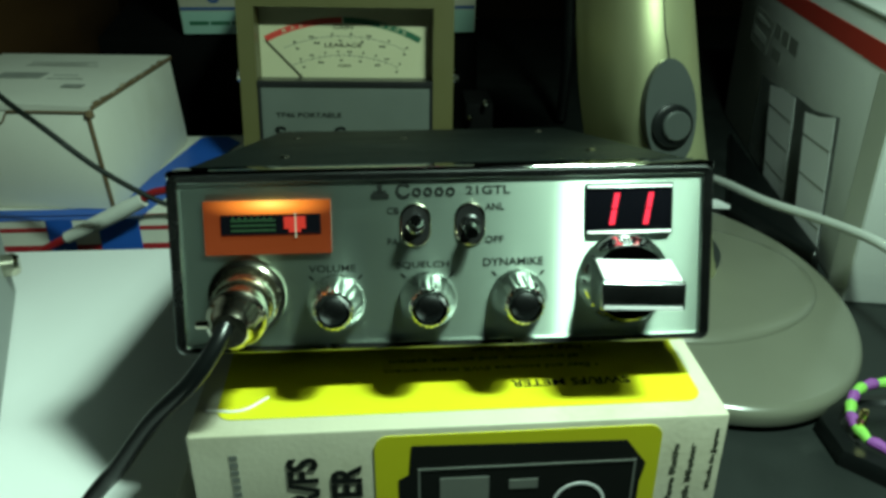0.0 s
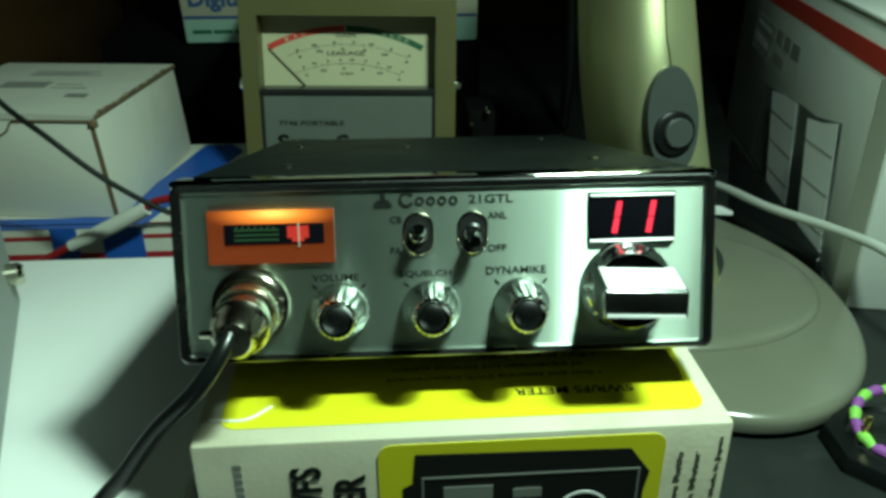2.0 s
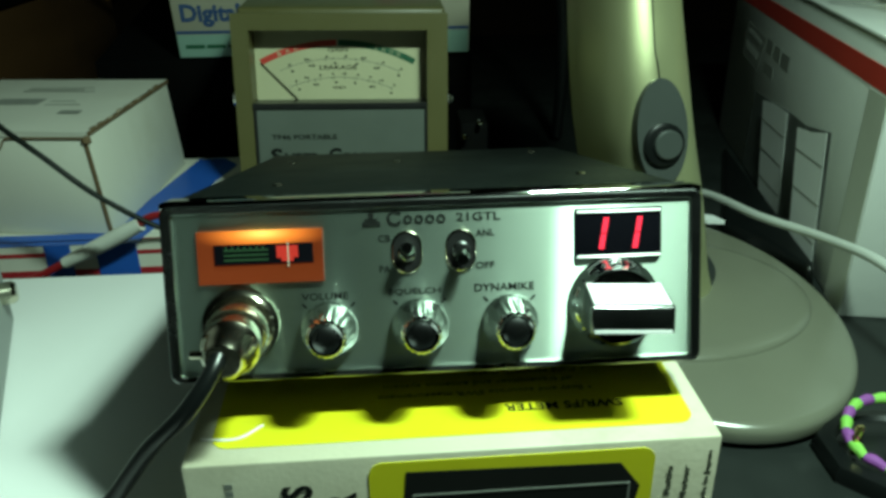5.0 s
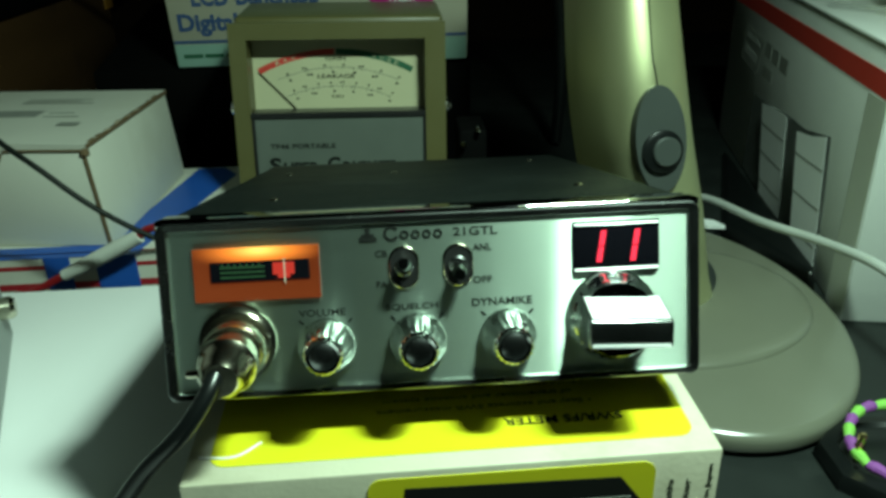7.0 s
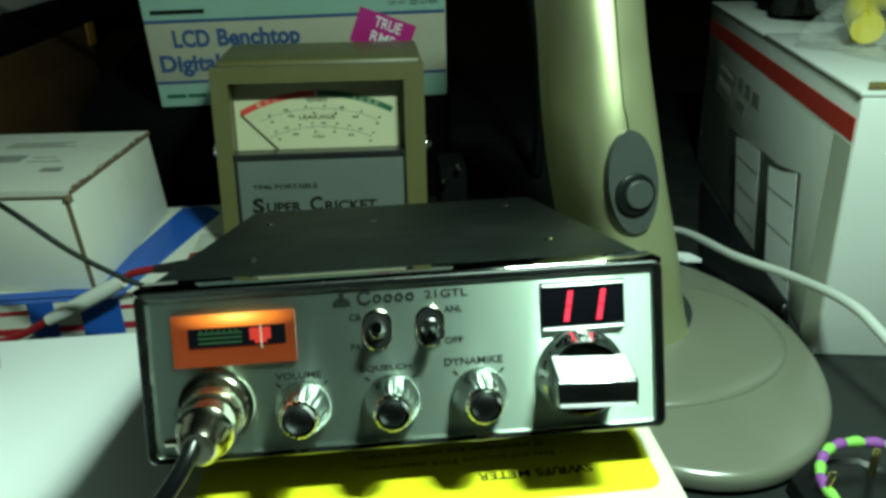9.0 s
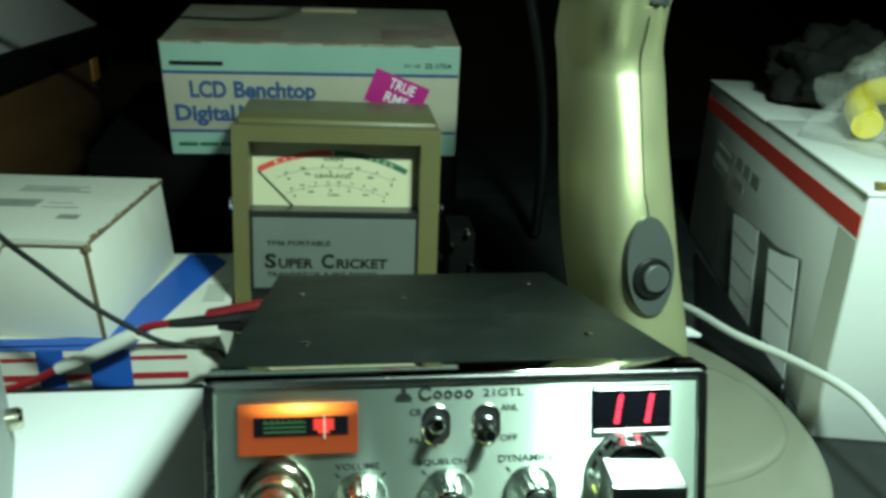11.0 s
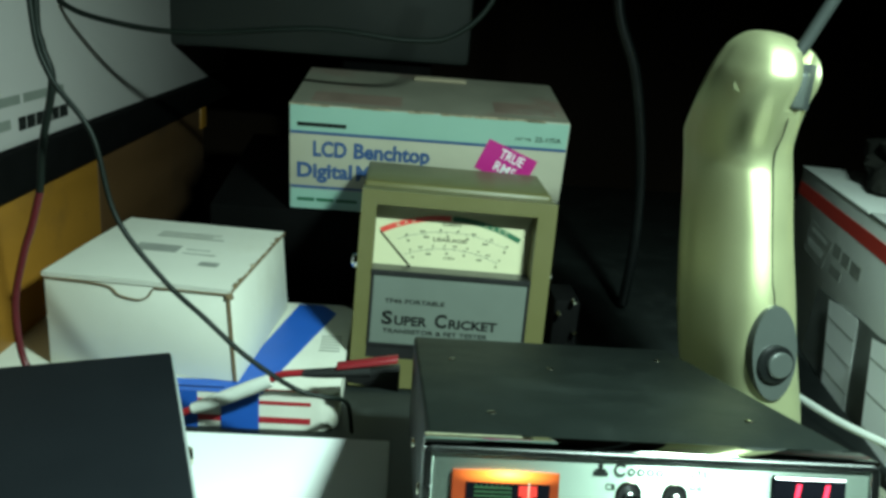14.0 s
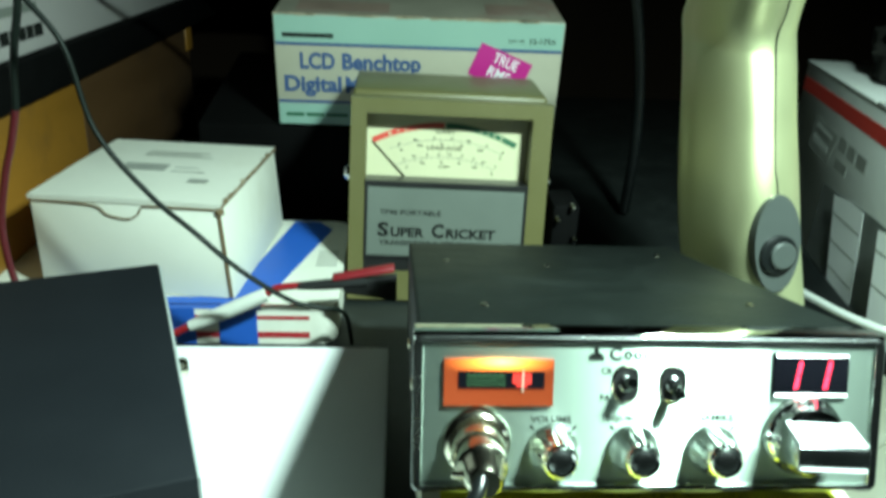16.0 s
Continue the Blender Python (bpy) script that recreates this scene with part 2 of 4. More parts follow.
def amber_lit():
    """Amber plastic lit from a small lamp at its upper edge."""
    m = bpy.data.materials.new("amber_backlit")
    m.use_nodes = True
    nt = m.node_tree
    b = nt.nodes["Principled BSDF"]
    b.inputs["Base Color"].default_value = (0.13, 0.022, 0.006, 1)
    b.inputs["Roughness"].default_value = 0.3
    tc = nt.nodes.new("ShaderNodeTexCoord")
    dist = nt.nodes.new("ShaderNodeVectorMath")
    dist.operation = "DISTANCE"
    mp = nt.nodes.new("ShaderNodeMapping")
    mp.inputs["Location"].default_value = (0.022, 0, -0.0297)
    mp.inputs["Scale"].default_value = (0.45, 0.0, 1.6)
    dist.inputs[1].default_value = (-0.057 * 0.45 + 0.022, 0, 0.0495 * 1.6 - 0.0297)
    nt.links.new(tc.outputs["Object"], mp.inputs["Vector"])
    nt.links.new(mp.outputs[0], dist.inputs[0])
    r = nt.nodes.new("ShaderNodeValToRGB")
    r.color_ramp.elements[0].color = (1.0, 0.62, 0.12, 1)
    r.color_ramp.elements[1].color = (0.36, 0.045, 0.008, 1)
    r.color_ramp.elements[1].position = 0.55
    e = r.color_ramp.elements.new(0.22)
    e.color = (0.95, 0.28, 0.03, 1)
    mr = nt.nodes.new("ShaderNodeMapRange")
    mr.inputs[2].default_value = 0.02
    nt.links.new(dist.outputs["Value"], mr.inputs[0])
    nt.links.new(mr.outputs[0], r.inputs[0])
    nt.links.new(r.outputs[0], b.inputs["Emission Color"])
    st = nt.nodes.new("ShaderNodeMapRange")
    st.inputs[1].default_value, st.inputs[2].default_value = 0.0, 0.5
    st.inputs[3].default_value, st.inputs[4].default_value = 2.4, 0.16
    nt.links.new(mr.outputs[0], st.inputs[0])
    nt.links.new(st.outputs[0], b.inputs["Emission Strength"])
    return m


M["amber_lit"] = amber_lit()


def clear_film():
    m = bpy.data.materials.new("clear_plastic_film")
    m.use_nodes = True
    nt = m.node_tree
    b = nt.nodes["Principled BSDF"]
    b.inputs["Base Color"].default_value = (0.75, 0.78, 0.72, 1)
    b.inputs["Roughness"].default_value = 0.18
    b.inputs["Alpha"].default_value = 0.14
    n = nt.nodes.new("ShaderNodeTexNoise")
    n.inputs["Scale"].default_value = 60
    bp = nt.nodes.new("ShaderNodeBump")
    bp.inputs["Strength"].default_value, bp.inputs["Distance"].default_value = 0.8, 0.004
    nt.links.new(n.outputs["Fac"], bp.inputs["Height"])
    nt.links.new(bp.outputs[0], b.inputs["Normal"])
    return m


M["film"] = clear_film()


# ---- mesh tools ----
def thing(name, m=Matrix(), label="", category="", group="", kind=""):
    ob = new(name)
    ob.empty_display_size = 0.02
    ob.matrix_world = m
    return tagged(ob, label, category, group, kind)


def mesh_of(name, bm, material, smooth=True):
    me = bpy.data.meshes.new(name)
    bmesh.ops.recalc_face_normals(bm, faces=bm.faces)
    bm.to_mesh(me)
    bm.free()
    me.materials.append(M[material])
    if smooth:
        me.shade_smooth()
        me.set_sharp_from_angle(angle=radians(35))
    return me


def part(name, bm, material, parent=None, label="", smooth=True):
    ob = new(name, mesh_of(name, bm, material, smooth))
    if parent is not None:
        ob.parent = parent
    return tagged(ob, label)


def box(x0, x1, y0, y1, z0, z1, bevel=0.0, seg=2):
    bm = bmesh.new()
    bmesh.ops.create_cube(bm, size=1, matrix=Matrix.Translation(((x0 + x1) / 2, (y0 + y1) / 2, (z0 + z1) / 2)) @ Matrix.Diagonal((x1 - x0, y1 - y0, z1 - z0, 1)))
    if bevel:
        bmesh.ops.bevel(bm, geom=bm.edges[:], offset=bevel, segments=seg, affect="EDGES", profile=0.5)
    return bm


def hexa(lower, upper, bevel=0.0, seg=2):
    """A six-sided body from four lower and four upper corners."""
    bm = bmesh.new()
    v = [bm.verts.new(p) for p in (*lower, *upper)]
    for f in ((3, 2, 1, 0), (4, 5, 6, 7), (0, 1, 5, 4), (1, 2, 6, 5), (2, 3, 7, 6), (3, 0, 4, 7)):
        bm.faces.new([v[i] for i in f])
    if bevel:
        bmesh.ops.bevel(bm, geom=bm.edges[:], offset=bevel, segments=seg, affect="EDGES", profile=0.5)
    return bm


def prism(outline, h0, h1, to=None, bevel=0.0):
    """An outline in x and y, raised from h0 to h1; to: a turn into place."""
    bm = bmesh.new()
    low = [bm.verts.new((x, y, h0)) for x, y in outline]
    top = [bm.verts.new((x, y, h1)) for x, y in outline]
    n = len(outline)
    bm.faces.new(low[::-1])
    bm.faces.new(top)
    for i in range(n):
        bm.faces.new((low[i], low[(i + 1) % n], top[(i + 1) % n], top[i]))
    if bevel:
        bmesh.ops.bevel(bm, geom=[e for e in bm.edges if e.verts[0].co.z == h1 and e.verts[1].co.z == h1], offset=bevel, segments=2, affect="EDGES", profile=0.5)
    if to is not None:
        bmesh.ops.transform(bm, matrix=to, verts=bm.verts)
    return bm


def ring_frame(ox0, ox1, oy0, oy1, ix0, ix1, iy0, iy1, h0, h1, to=None, hi=None):
    """A rectangular frame; hi: the height of its inner edge where it slopes."""
    hi = h1 if hi is None else hi
    bm = bmesh.new()
    outer, inner = [(ox0, oy0), (ox1, oy0), (ox1, oy1), (ox0, oy1)], [(ix0, iy0), (ix1, iy0), (ix1, iy1), (ix0, iy1)]
    rows = [[bm.verts.new((x, y, h)) for x, y in pts] for pts, h in ((outer, h0), (outer, h1), (inner, hi), (inner, h0))]
    for a, b in zip(rows, rows[1:] + rows[:1]):
        for i in range(4):
            bm.faces.new((a[i], a[(i + 1) % 4], b[(i + 1) % 4], b[i]))
    if to is not None:
        bmesh.ops.transform(bm, matrix=to, verts=bm.verts)
    return bm


def lathe(profile, seg=32, to=None, flutes=0, depth=0.0, fl=(0, 0)):
    """Radius and height pairs turned about z; flutes: grooves on rows fl."""
    bm = bmesh.new()
    rows = []
    for k, (r, h) in enumerate(profile):
        row = []
        for i in range(seg):
            a = 2 * math.pi * i / seg
            rr = r - (depth * (0.5 + 0.5 * math.cos(flutes * a)) if flutes and fl[0] <= k <= fl[1] else 0)
            row.append(bm.verts.new((rr * math.cos(a), rr * math.sin(a), h)))
        rows.append(row)
    for a, b in zip(rows, rows[1:]):
        for i in range(seg):
            bm.faces.new((a[i], a[(i + 1) % seg], b[(i + 1) % seg], b[i]))
    bm.faces.new(rows[0][::-1])
    bm.faces.new(rows[-1])
    if to is not None:
        bmesh.ops.transform(bm, matrix=to, verts=bm.verts)
    return bm


def smooth_line(points, steps=8):
    p = [Vector(q) for q in points]
    p = [2 * p[0] - p[1], *p, 2 * p[-1] - p[-2]]
    out = []
    for i in range(1, len(p) - 2):
        for k in range(steps):
            t = k / steps
            a, b, c, d = p[i - 1], p[i], p[i + 1], p[i + 2]
            out.append(0.5 * ((2 * b) + (c - a) * t + (2 * a - 5 * b + 4 * c - d) * t * t + (3 * b - a - 3 * c + d) * t ** 3))
    out.append(p[-2])
    return out


def sweep(points, r, seg=10, steps=8, radii=None):
    """A round cord along a smooth line."""
    line = smooth_line(points, steps)
    bm = bmesh.new()
    rows = []
    side = None
    for i, q in enumerate(line):
        ahead = (line[min(i + 1, len(line) - 1)] - line[max(i - 1, 0)]).normalized()
        if side is None:
            side = ahead.orthogonal().normalized()
        side = (side - ahead * side.dot(ahead)).normalized()
        other = ahead.cross(side)
        rr = r if radii is None else float(np.interp(i / (len(line) - 1), np.linspace(0, 1, len(radii)), radii))
        rows.append([bm.verts.new(q + rr * (math.cos(2 * math.pi * k / seg) * side + math.sin(2 * math.pi * k / seg) * other)) for k in range(seg)])
    for a, b in zip(rows, rows[1:]):
        for i in range(seg):
            bm.faces.new((a[i], a[(i + 1) % seg], b[(i + 1) % seg], b[i]))
    bm.faces.new(rows[0][::-1])
    bm.faces.new(rows[-1])
    return bm


def rounded(x0, x1, y0, y1, r, n=6):
    out = []
    for cx, cy, a0 in ((x1 - r, y0 + r, -90), (x1 - r, y1 - r, 0), (x0 + r, y1 - r, 90), (x0 + r, y0 + r, 180)):
        for k in range(n + 1):
            a = radians(a0 + 90 * k / n)
            out.append((cx + r * math.cos(a), cy + r * math.sin(a)))
    return out


def sector(cx, cy, r0, r1, a0, a1, n=24):
    pts = [(cx + r1 * math.cos(radians(a0 + (a1 - a0) * k / n)), cy + r1 * math.sin(radians(a0 + (a1 - a0) * k / n))) for k in range(n + 1)]
    pts += [(cx + r0 * math.cos(radians(a1 + (a0 - a1) * k / n)), cy + r0 * math.sin(radians(a1 + (a0 - a1) * k / n))) for k in range(n + 1)]
    return pts


def letters(text, height, width, m, material, parent, name="lettering", thick=0.00015, bold=0.0):
    """Raised lettering, its lower left corner at m's origin, scaled to a cap height and a width."""
    cu = bpy.data.curves.new(name, "FONT")
    cu.body, cu.size, cu.extrude, cu.offset = text, 1.0, 0.01, bold
    cu.resolution_u = 3
    tmp = new(name, cu)
    me = bpy.data.meshes.new_from_object(tmp.evaluated_get(bpy.context.evaluated_depsgraph_get()))
    bpy.data.objects.remove(tmp)
    co = np.empty(len(me.vertices) * 3)
    me.vertices.foreach_get("co", co)
    co = co.reshape(-1, 3)
    lo, hi = co.min(0), co.max(0)
    co[:, 0] = (co[:, 0] - lo[0]) * width / (hi[0] - lo[0])
    co[:, 1] = (co[:, 1] - lo[1]) * height / (hi[1] - lo[1])
    co[:, 2] = (co[:, 2] - lo[2]) * thick / (hi[2] - lo[2])
    me.vertices.foreach_set("co", co.ravel())
    me.transform(m)
    me.update()
    me.materials.clear()
    me.materials.append(M[material])
    ob = new(name, me)
    ob.parent = parent
    return ob


def bars(rects, h0, h1, to=None):
    """Several thin printed bars as one print."""
    bm = bmesh.new()
    for x0, x1, y0, y1 in rects:
        bmesh.ops.create_cube(bm, size=1, matrix=Matrix.Translation(((x0 + x1) / 2, (y0 + y1) / 2, (h0 + h1) / 2)) @ Matrix.Diagonal((x1 - x0, y1 - y0, h1 - h0, 1)))
    if to is not None:
        bmesh.ops.transform(bm, matrix=to, verts=bm.verts)
    return bm


def ring_round(outer, inner, ro, ri, h0, h1, to=None, hi=None):
    """A frame with rounded corners; outer and inner: x0, x1, y0, y1."""
    hi = h1 if hi is None else hi
    rows = [[(x, y, h) for x, y in rounded(*q, rad, 5)] for q, rad, h in ((outer, ro, h0), (outer, ro, h1 - 0.0005), ((outer[0] + 0.0005, outer[1] - 0.0005, outer[2] + 0.0005, outer[3] - 0.0005), ro, h1), (inner, ri, hi), (inner, ri, h0))]
    bm = bmesh.new()
    made = [[bm.verts.new(p) for p in row] for row in rows]
    n = len(made[0])
    for a, b in zip(made, made[1:] + made[:1]):
        for i in range(n):
            bm.faces.new((a[i], a[(i + 1) % n], b[(i + 1) % n], b[i]))
    if to is not None:
        bmesh.ops.transform(bm, matrix=to, verts=bm.verts)
    return bm


def lump(cx, cy, z0, rx, ry, rz, seed, amp, n=28):
    bm = bmesh.new()
    bmesh.ops.create_uvsphere(bm, u_segments=n * 2, v_segments=n, radius=1)
    for v in bm.verts:
        p = v.co.copy()
        k = 1 + amp * noise.fractal(p * 2.2 + Vector((seed, 0, 0)), 1.1, 2.0, 3)
        v.co = Vector((cx + p.x * rx * k, cy + p.y * ry * k, z0 + max(-0.3, p.z) * rz * k + 0.3 * rz))
    low = min(v.co.z for v in bm.verts)
    for v in bm.verts:
        v.co.z += z0 - low
    return bm


FRONT = Matrix.Rotation(radians(90), 4, "X")  # x stays, y becomes up, height comes forward (-y)

# ---- structure ----
ob = part("table", box(-1.2, 1.2, -0.9, 1.25, -0.04, 0.0, 0.003), "table")
tagged(ob, "black laminate workbench top with dust and scuffs", "table", kind="structure")
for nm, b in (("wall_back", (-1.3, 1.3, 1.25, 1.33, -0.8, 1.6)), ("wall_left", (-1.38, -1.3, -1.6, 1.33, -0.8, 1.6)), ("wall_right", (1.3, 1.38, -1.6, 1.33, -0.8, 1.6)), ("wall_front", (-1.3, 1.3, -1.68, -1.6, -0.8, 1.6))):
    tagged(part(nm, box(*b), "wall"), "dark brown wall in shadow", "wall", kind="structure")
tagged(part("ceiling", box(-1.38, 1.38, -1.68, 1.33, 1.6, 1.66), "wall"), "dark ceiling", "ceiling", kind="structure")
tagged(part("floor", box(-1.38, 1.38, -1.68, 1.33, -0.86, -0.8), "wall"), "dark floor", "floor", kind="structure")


# ---- the two-way radio ----
def build_radio():
    r = thing("cb_radio", pose(0, 0, 0.115, -18), "chrome-trimmed two-way radio with brushed face, switched on, tilted", "radio")
    g, dp = 0.055, 0.24
    x = 0.0885
    top, low = 0.0602, 0.0005
    y0 = 0.008
    body = hexa([(-x, y0, low + g * y0), (x, y0, low + g * y0), (x, dp, low + g * dp), (-x, dp, low + g * dp)],
                [(-x, y0, top + g * y0), (x, y0, top + g * y0), (x, dp, top + g * dp), (-x, dp, top + g * dp)], 0.0022, 3)
    case = part("case", body, "case", r, "black textured steel cover with scuffs")
    for sx, sy in ((-0.068, 0.165), (0.066, 0.195), (-0.0585, 0.047), (0.0615, 0.053), (-0.012, 0.15)):
        m = Matrix.Translation((sx, sy, top + g * sy - 0.0002)) @ Matrix.Rotation(math.atan(g), 4, "X")
        part("screw", lathe([(0.0022, 0), (0.0022, 0.0006), (0.0014, 0.0011)], 14, m), "dull_metal", case)
    for k, sy in enumerate((0.04, 0.12)):
        part("side_screw", lathe([(0.003, 0), (0.003, 0.0008), (0.002, 0.0016)], 14, Matrix.Translation((-x, sy, 0.03)) @ Matrix.Rotation(radians(-90), 4, "Y")), "dull_metal", case)
    # chrome surround, sloping back on top
    t = FRONT
    part("chrome_trim", ring_round((-0.09, 0.09, -0.0002, 0.0592), (-0.0866, 0.0866, 0.0021, 0.0565), 0.0032, 0.0008, -0.011, 0.0016, t, hi=0.0011), "dark_chrome", r, "dark chrome surround")
    part("inner_trim", ring_frame(-0.0867, 0.0867, 0.0020, 0.0566, -0.0862, 0.0862, 0.0025, 0.0561, -0.001, 0.0012, t, hi=0.0004), "chrome", r, "thin bright inner edge")
    lip = hexa([(-0.0902, -0.0010, 0.0578), (0.0902, -0.0010, 0.0578), (0.0897, 0.014, 0.0578), (-0.0897, 0.014, 0.0578)],
               [(-0.0902, -0.0010, 0.0604), (0.0902, -0.0010, 0.0604), (0.0897, 0.0130, 0.06117), (-0.0897, 0.0130, 0.06117)], 0.0009, 5)
    part("chrome_lip", lip, "mirror_chrome", r, "mirror chrome top lip")
    part("face_plate", box(-0.0875, 0.0875, 0.0, 0.004, 0.002, 0.0572), "brushed", r, "brushed aluminium face", smooth=False)
    # lit signal meter
    mt = part("signal_meter", ring_frame(-0.0785, -0.0375, 0.0330, 0.0505, -0.0735, -0.0405, 0.0375, 0.0465, 0, 0.0016, t, hi=0.0006), "amber_lit", r, "amber backlit signal meter window")
    part("meter_backing", box(-0.0737, -0.0403, -0.0006, -0.0001, 0.0373, 0.0467), "amber_lit", mt)
    part("meter_scale", bars([(-0.0732, -0.0408, 0.0393, 0.0460)], 0.0007, 0.0009, t), "glass_black", mt)
    for k in range(3):
        part("meter_mark", bars([(-0.070, -0.0555, 0.0405 + k * 0.0016, 0.0412 + k * 0.0016)], 0.0009, 0.0011, t), "scale_green", mt)
    for k in range(7):
        part("meter_mark", bars([(-0.0695 + k * 0.002, -0.0689 + k * 0.002, 0.0443, 0.0453)], 0.0009, 0.0011, t), "scale_green", mt)
    part("meter_red_zone", bars([(-0.0528, -0.0458, 0.0412, 0.0452), (-0.0513, -0.0473, 0.0400, 0.0412)], 0.0009, 0.0011, t), "scale_red", mt)
    part("meter_pointer", bars([(-0.0492, -0.0488, 0.0382, 0.0464)], 0.0012, 0.0014, t), "pointer", mt)
    # channel display
    d = part("channel_display", box(0.0469, 0.0764, -0.0012, 0, 0.0368, 0.0538, 0.0004), "glass_black", r, "dark display window with lit red channel number")
    for z in (0.0373, 0.0525):
        part("display_trim", hexa([(0.0474, -0.0020, z), (0.0759, -0.0020, z), (0.0759, 0, z), (0.0474, 0, z)], [(0.0474, -0.0012, z + 0.0007), (0.0759, -0.0012, z + 0.0007), (0.0759, 0, z + 0.0007), (0.0474, 0, z + 0.0007)], 0.0001), "satin", d)
    for cx in (0.0565, 0.0680):
        for z0, z1 in ((0.0400, 0.0451), (0.0455, 0.0506)):
            k = 0.17
            sh = [(cx - 0.0009 + k * (z0 - 0.045), z0), (cx + 0.0009 + k * (z0 - 0.045), z0), (cx + 0.0009 + k * (z1 - 0.045), z1), (cx - 0.0009 + k * (z1 - 0.045), z1)]
            part("digit_segment", prism(sh, 0.0013, 0.0014, t), "led", d, "lit red digit bar")
    # toggle switches
    for cx, up in ((-0.0098, 1), (0.0083, -1)):
        sw = part("toggle_switch", prism(rounded(cx - 0.0047, cx + 0.0047, 0.0345, 0.0482, 0.0046), 0, 0.0007, t), "black", r, "chrome bat-handle toggle switch in a black slot")
        part("slot_rim", ring_round((cx - 0.0051, cx + 0.0051, 0.0341, 0.0486), (cx - 0.0047, cx + 0.0047, 0.0345, 0.0482), 0.0050, 0.0046, 0.0001, 0.0010, t), "dull_metal", sw)
        c0 = Vector((cx, 0, 0.0415))
        part("bushing", lathe([(0.0031, 0), (0.0031, 0.0018), (0.0024, 0.0024)], 20, Matrix.Translation(c0) @ FRONT), "dark_chrome", sw)
        tip = c0 + Vector((0, -0.0090, 0.0022 * up))
        part("lever", sweep([c0, c0.lerp(tip, 0.5), tip], 0.0015, 14, 4, [0.0015, 0.0017, 0.0026, 0.0019]), "smoked_chrome", sw)
    # three small knobs
    for cx, turn in ((-0.0367, 40), (-0.0062, 15), (0.0243, -35)):
        m = Matrix.Translation((cx, 0, 0.0163)) @ FRONT @ Matrix.Rotation(radians(turn), 4, "Z")
        kn = part("control_knob", lathe([(0.0094, 0.0004), (0.0096, 0.0012), (0.0094, 0.003), (0.0088, 0.0045), (0.0084, 0.006), (0.0070, 0.0135), (0.0064, 0.0152), (0.0056, 0.0158)], 72, m, 20, 0.0005, (4, 6)), "chrome", r, "fluted chrome control knob")
        part("knob_cap", lathe([(0.0056, 0.0154), (0.0054, 0.0163), (0.0046, 0.0158)], 36, m), "chrome", kn)
        part("knob_inlay", lathe([(0.0046, 0.0150), (0.0046, 0.0157), (0.0036, 0.0162), (0.0022, 0.0165), (0.0008, 0.0166)], 36, m), "dark_chrome", kn, "dark round inlay")
        part("knob_pointer", box(-0.0005, 0.0005, 0.0060, 0.0078, 0.006, 0.0125), "black", kn).matrix_local = m
    # channel selector
    m = Matrix.Translation((0.0600, 0, 0.0215)) @ FRONT
    ck = part("channel_knob", lathe([(0.0155, 0.0004), (0.0157, 0.0012), (0.0148, 0.0035), (0.0138, 0.0048), (0.0134, 0.0085), (0.0122, 0.0098)], 80, m, 30, 0.0003, (3, 4)), "chrome", r, "large chrome channel selector with a bar grip")
    gm = Matrix.Translation((0.0605, 0, 0.0205)) @ FRONT @ Matrix.Rotation(radians(-2.5), 4, "Z")
    gx = 0.0135
    grip = hexa([(-gx, -0.0062, 0.008), (gx, -0.0062, 0.008), (gx, 0.0092, 0.008), (-gx, 0.0092, 0.008)], [(-gx, -0.0050, 0.0225), (gx, -0.0050, 0.0225), (gx, 0.0036, 0.0225), (-gx, 0.0036, 0.0225)], 0.0009, 3)
    gp = part("bar_grip", grip, "soft_chrome", ck)
    gp.matrix_local = gm
    part("grip_plate", hexa([(-gx + 0.001, 0.0082, 0.0088), (gx - 0.001, 0.0082, 0.0088), (gx - 0.001, 0.0090, 0.0092), (-gx + 0.001, 0.0090, 0.0092)], [(-gx + 0.001, 0.0034, 0.0213), (gx - 0.001, 0.0034, 0.0213), (gx - 0.001, 0.0043, 0.0215), (-gx + 0.001, 0.0043, 0.0215)]), "satin", gp, "satin metal plate on the grip")
    part("grip_edge", bars([(-gx + 0.001, gx - 0.001, -0.0049, -0.0039)], 0.0224, 0.0228), "satin", gp)
    # microphone socket
    m = Matrix.Translation((-0.0657, 0, 0.0190)) @ FRONT
    so = part("microphone_socket", lathe([(0.0128, 0.0003), (0.0130, 0.001), (0.0126, 0.0025), (0.0112, 0.003), (0.0106, 0.0036)], 48, m), "dull_metal", r, "round metal microphone socket")
    m = Matrix.Translation((-0.0657, 0, 0.0186)) @ Matrix.Rotation(radians(7), 4, "X") @ FRONT
    part("plug_collar", lathe([(0.0098, 0.003), (0.0102, 0.004), (0.0102, 0.010), (0.0094, 0.0112)], 60, m, 30, 0.0004, (1, 2)), "dull_metal", so)
    part("plug_body", lathe([(0.0086, 0.0108), (0.0084, 0.0165), (0.0092, 0.0172), (0.0092, 0.0205), (0.0076, 0.0225), (0.0070, 0.0290), (0.0052, 0.0315)], 40, m), "dull_metal", so)
    part("clamp_screw", lathe([(0.0014, 0.0), (0.0014, 0.0106), (0.001, 0.0112)], 12, m @ Matrix.Translation((0, 0, 0.025)) @ Matrix.Rotation(radians(-90), 4, "Y")), "dull_metal", so)
    part("thumb_screw", lathe([(0.006, 0), (0.0085, 0.001), (0.0088, 0.005), (0.007, 0.0062)], 40, Matrix.Translation((0.0885, 0.060, 0.029)) @ Matrix.Rotation(radians(90), 4, "Y"), 20, 0.0007, (1, 2)), "black", r, "black ribbed bracket thumb screw")
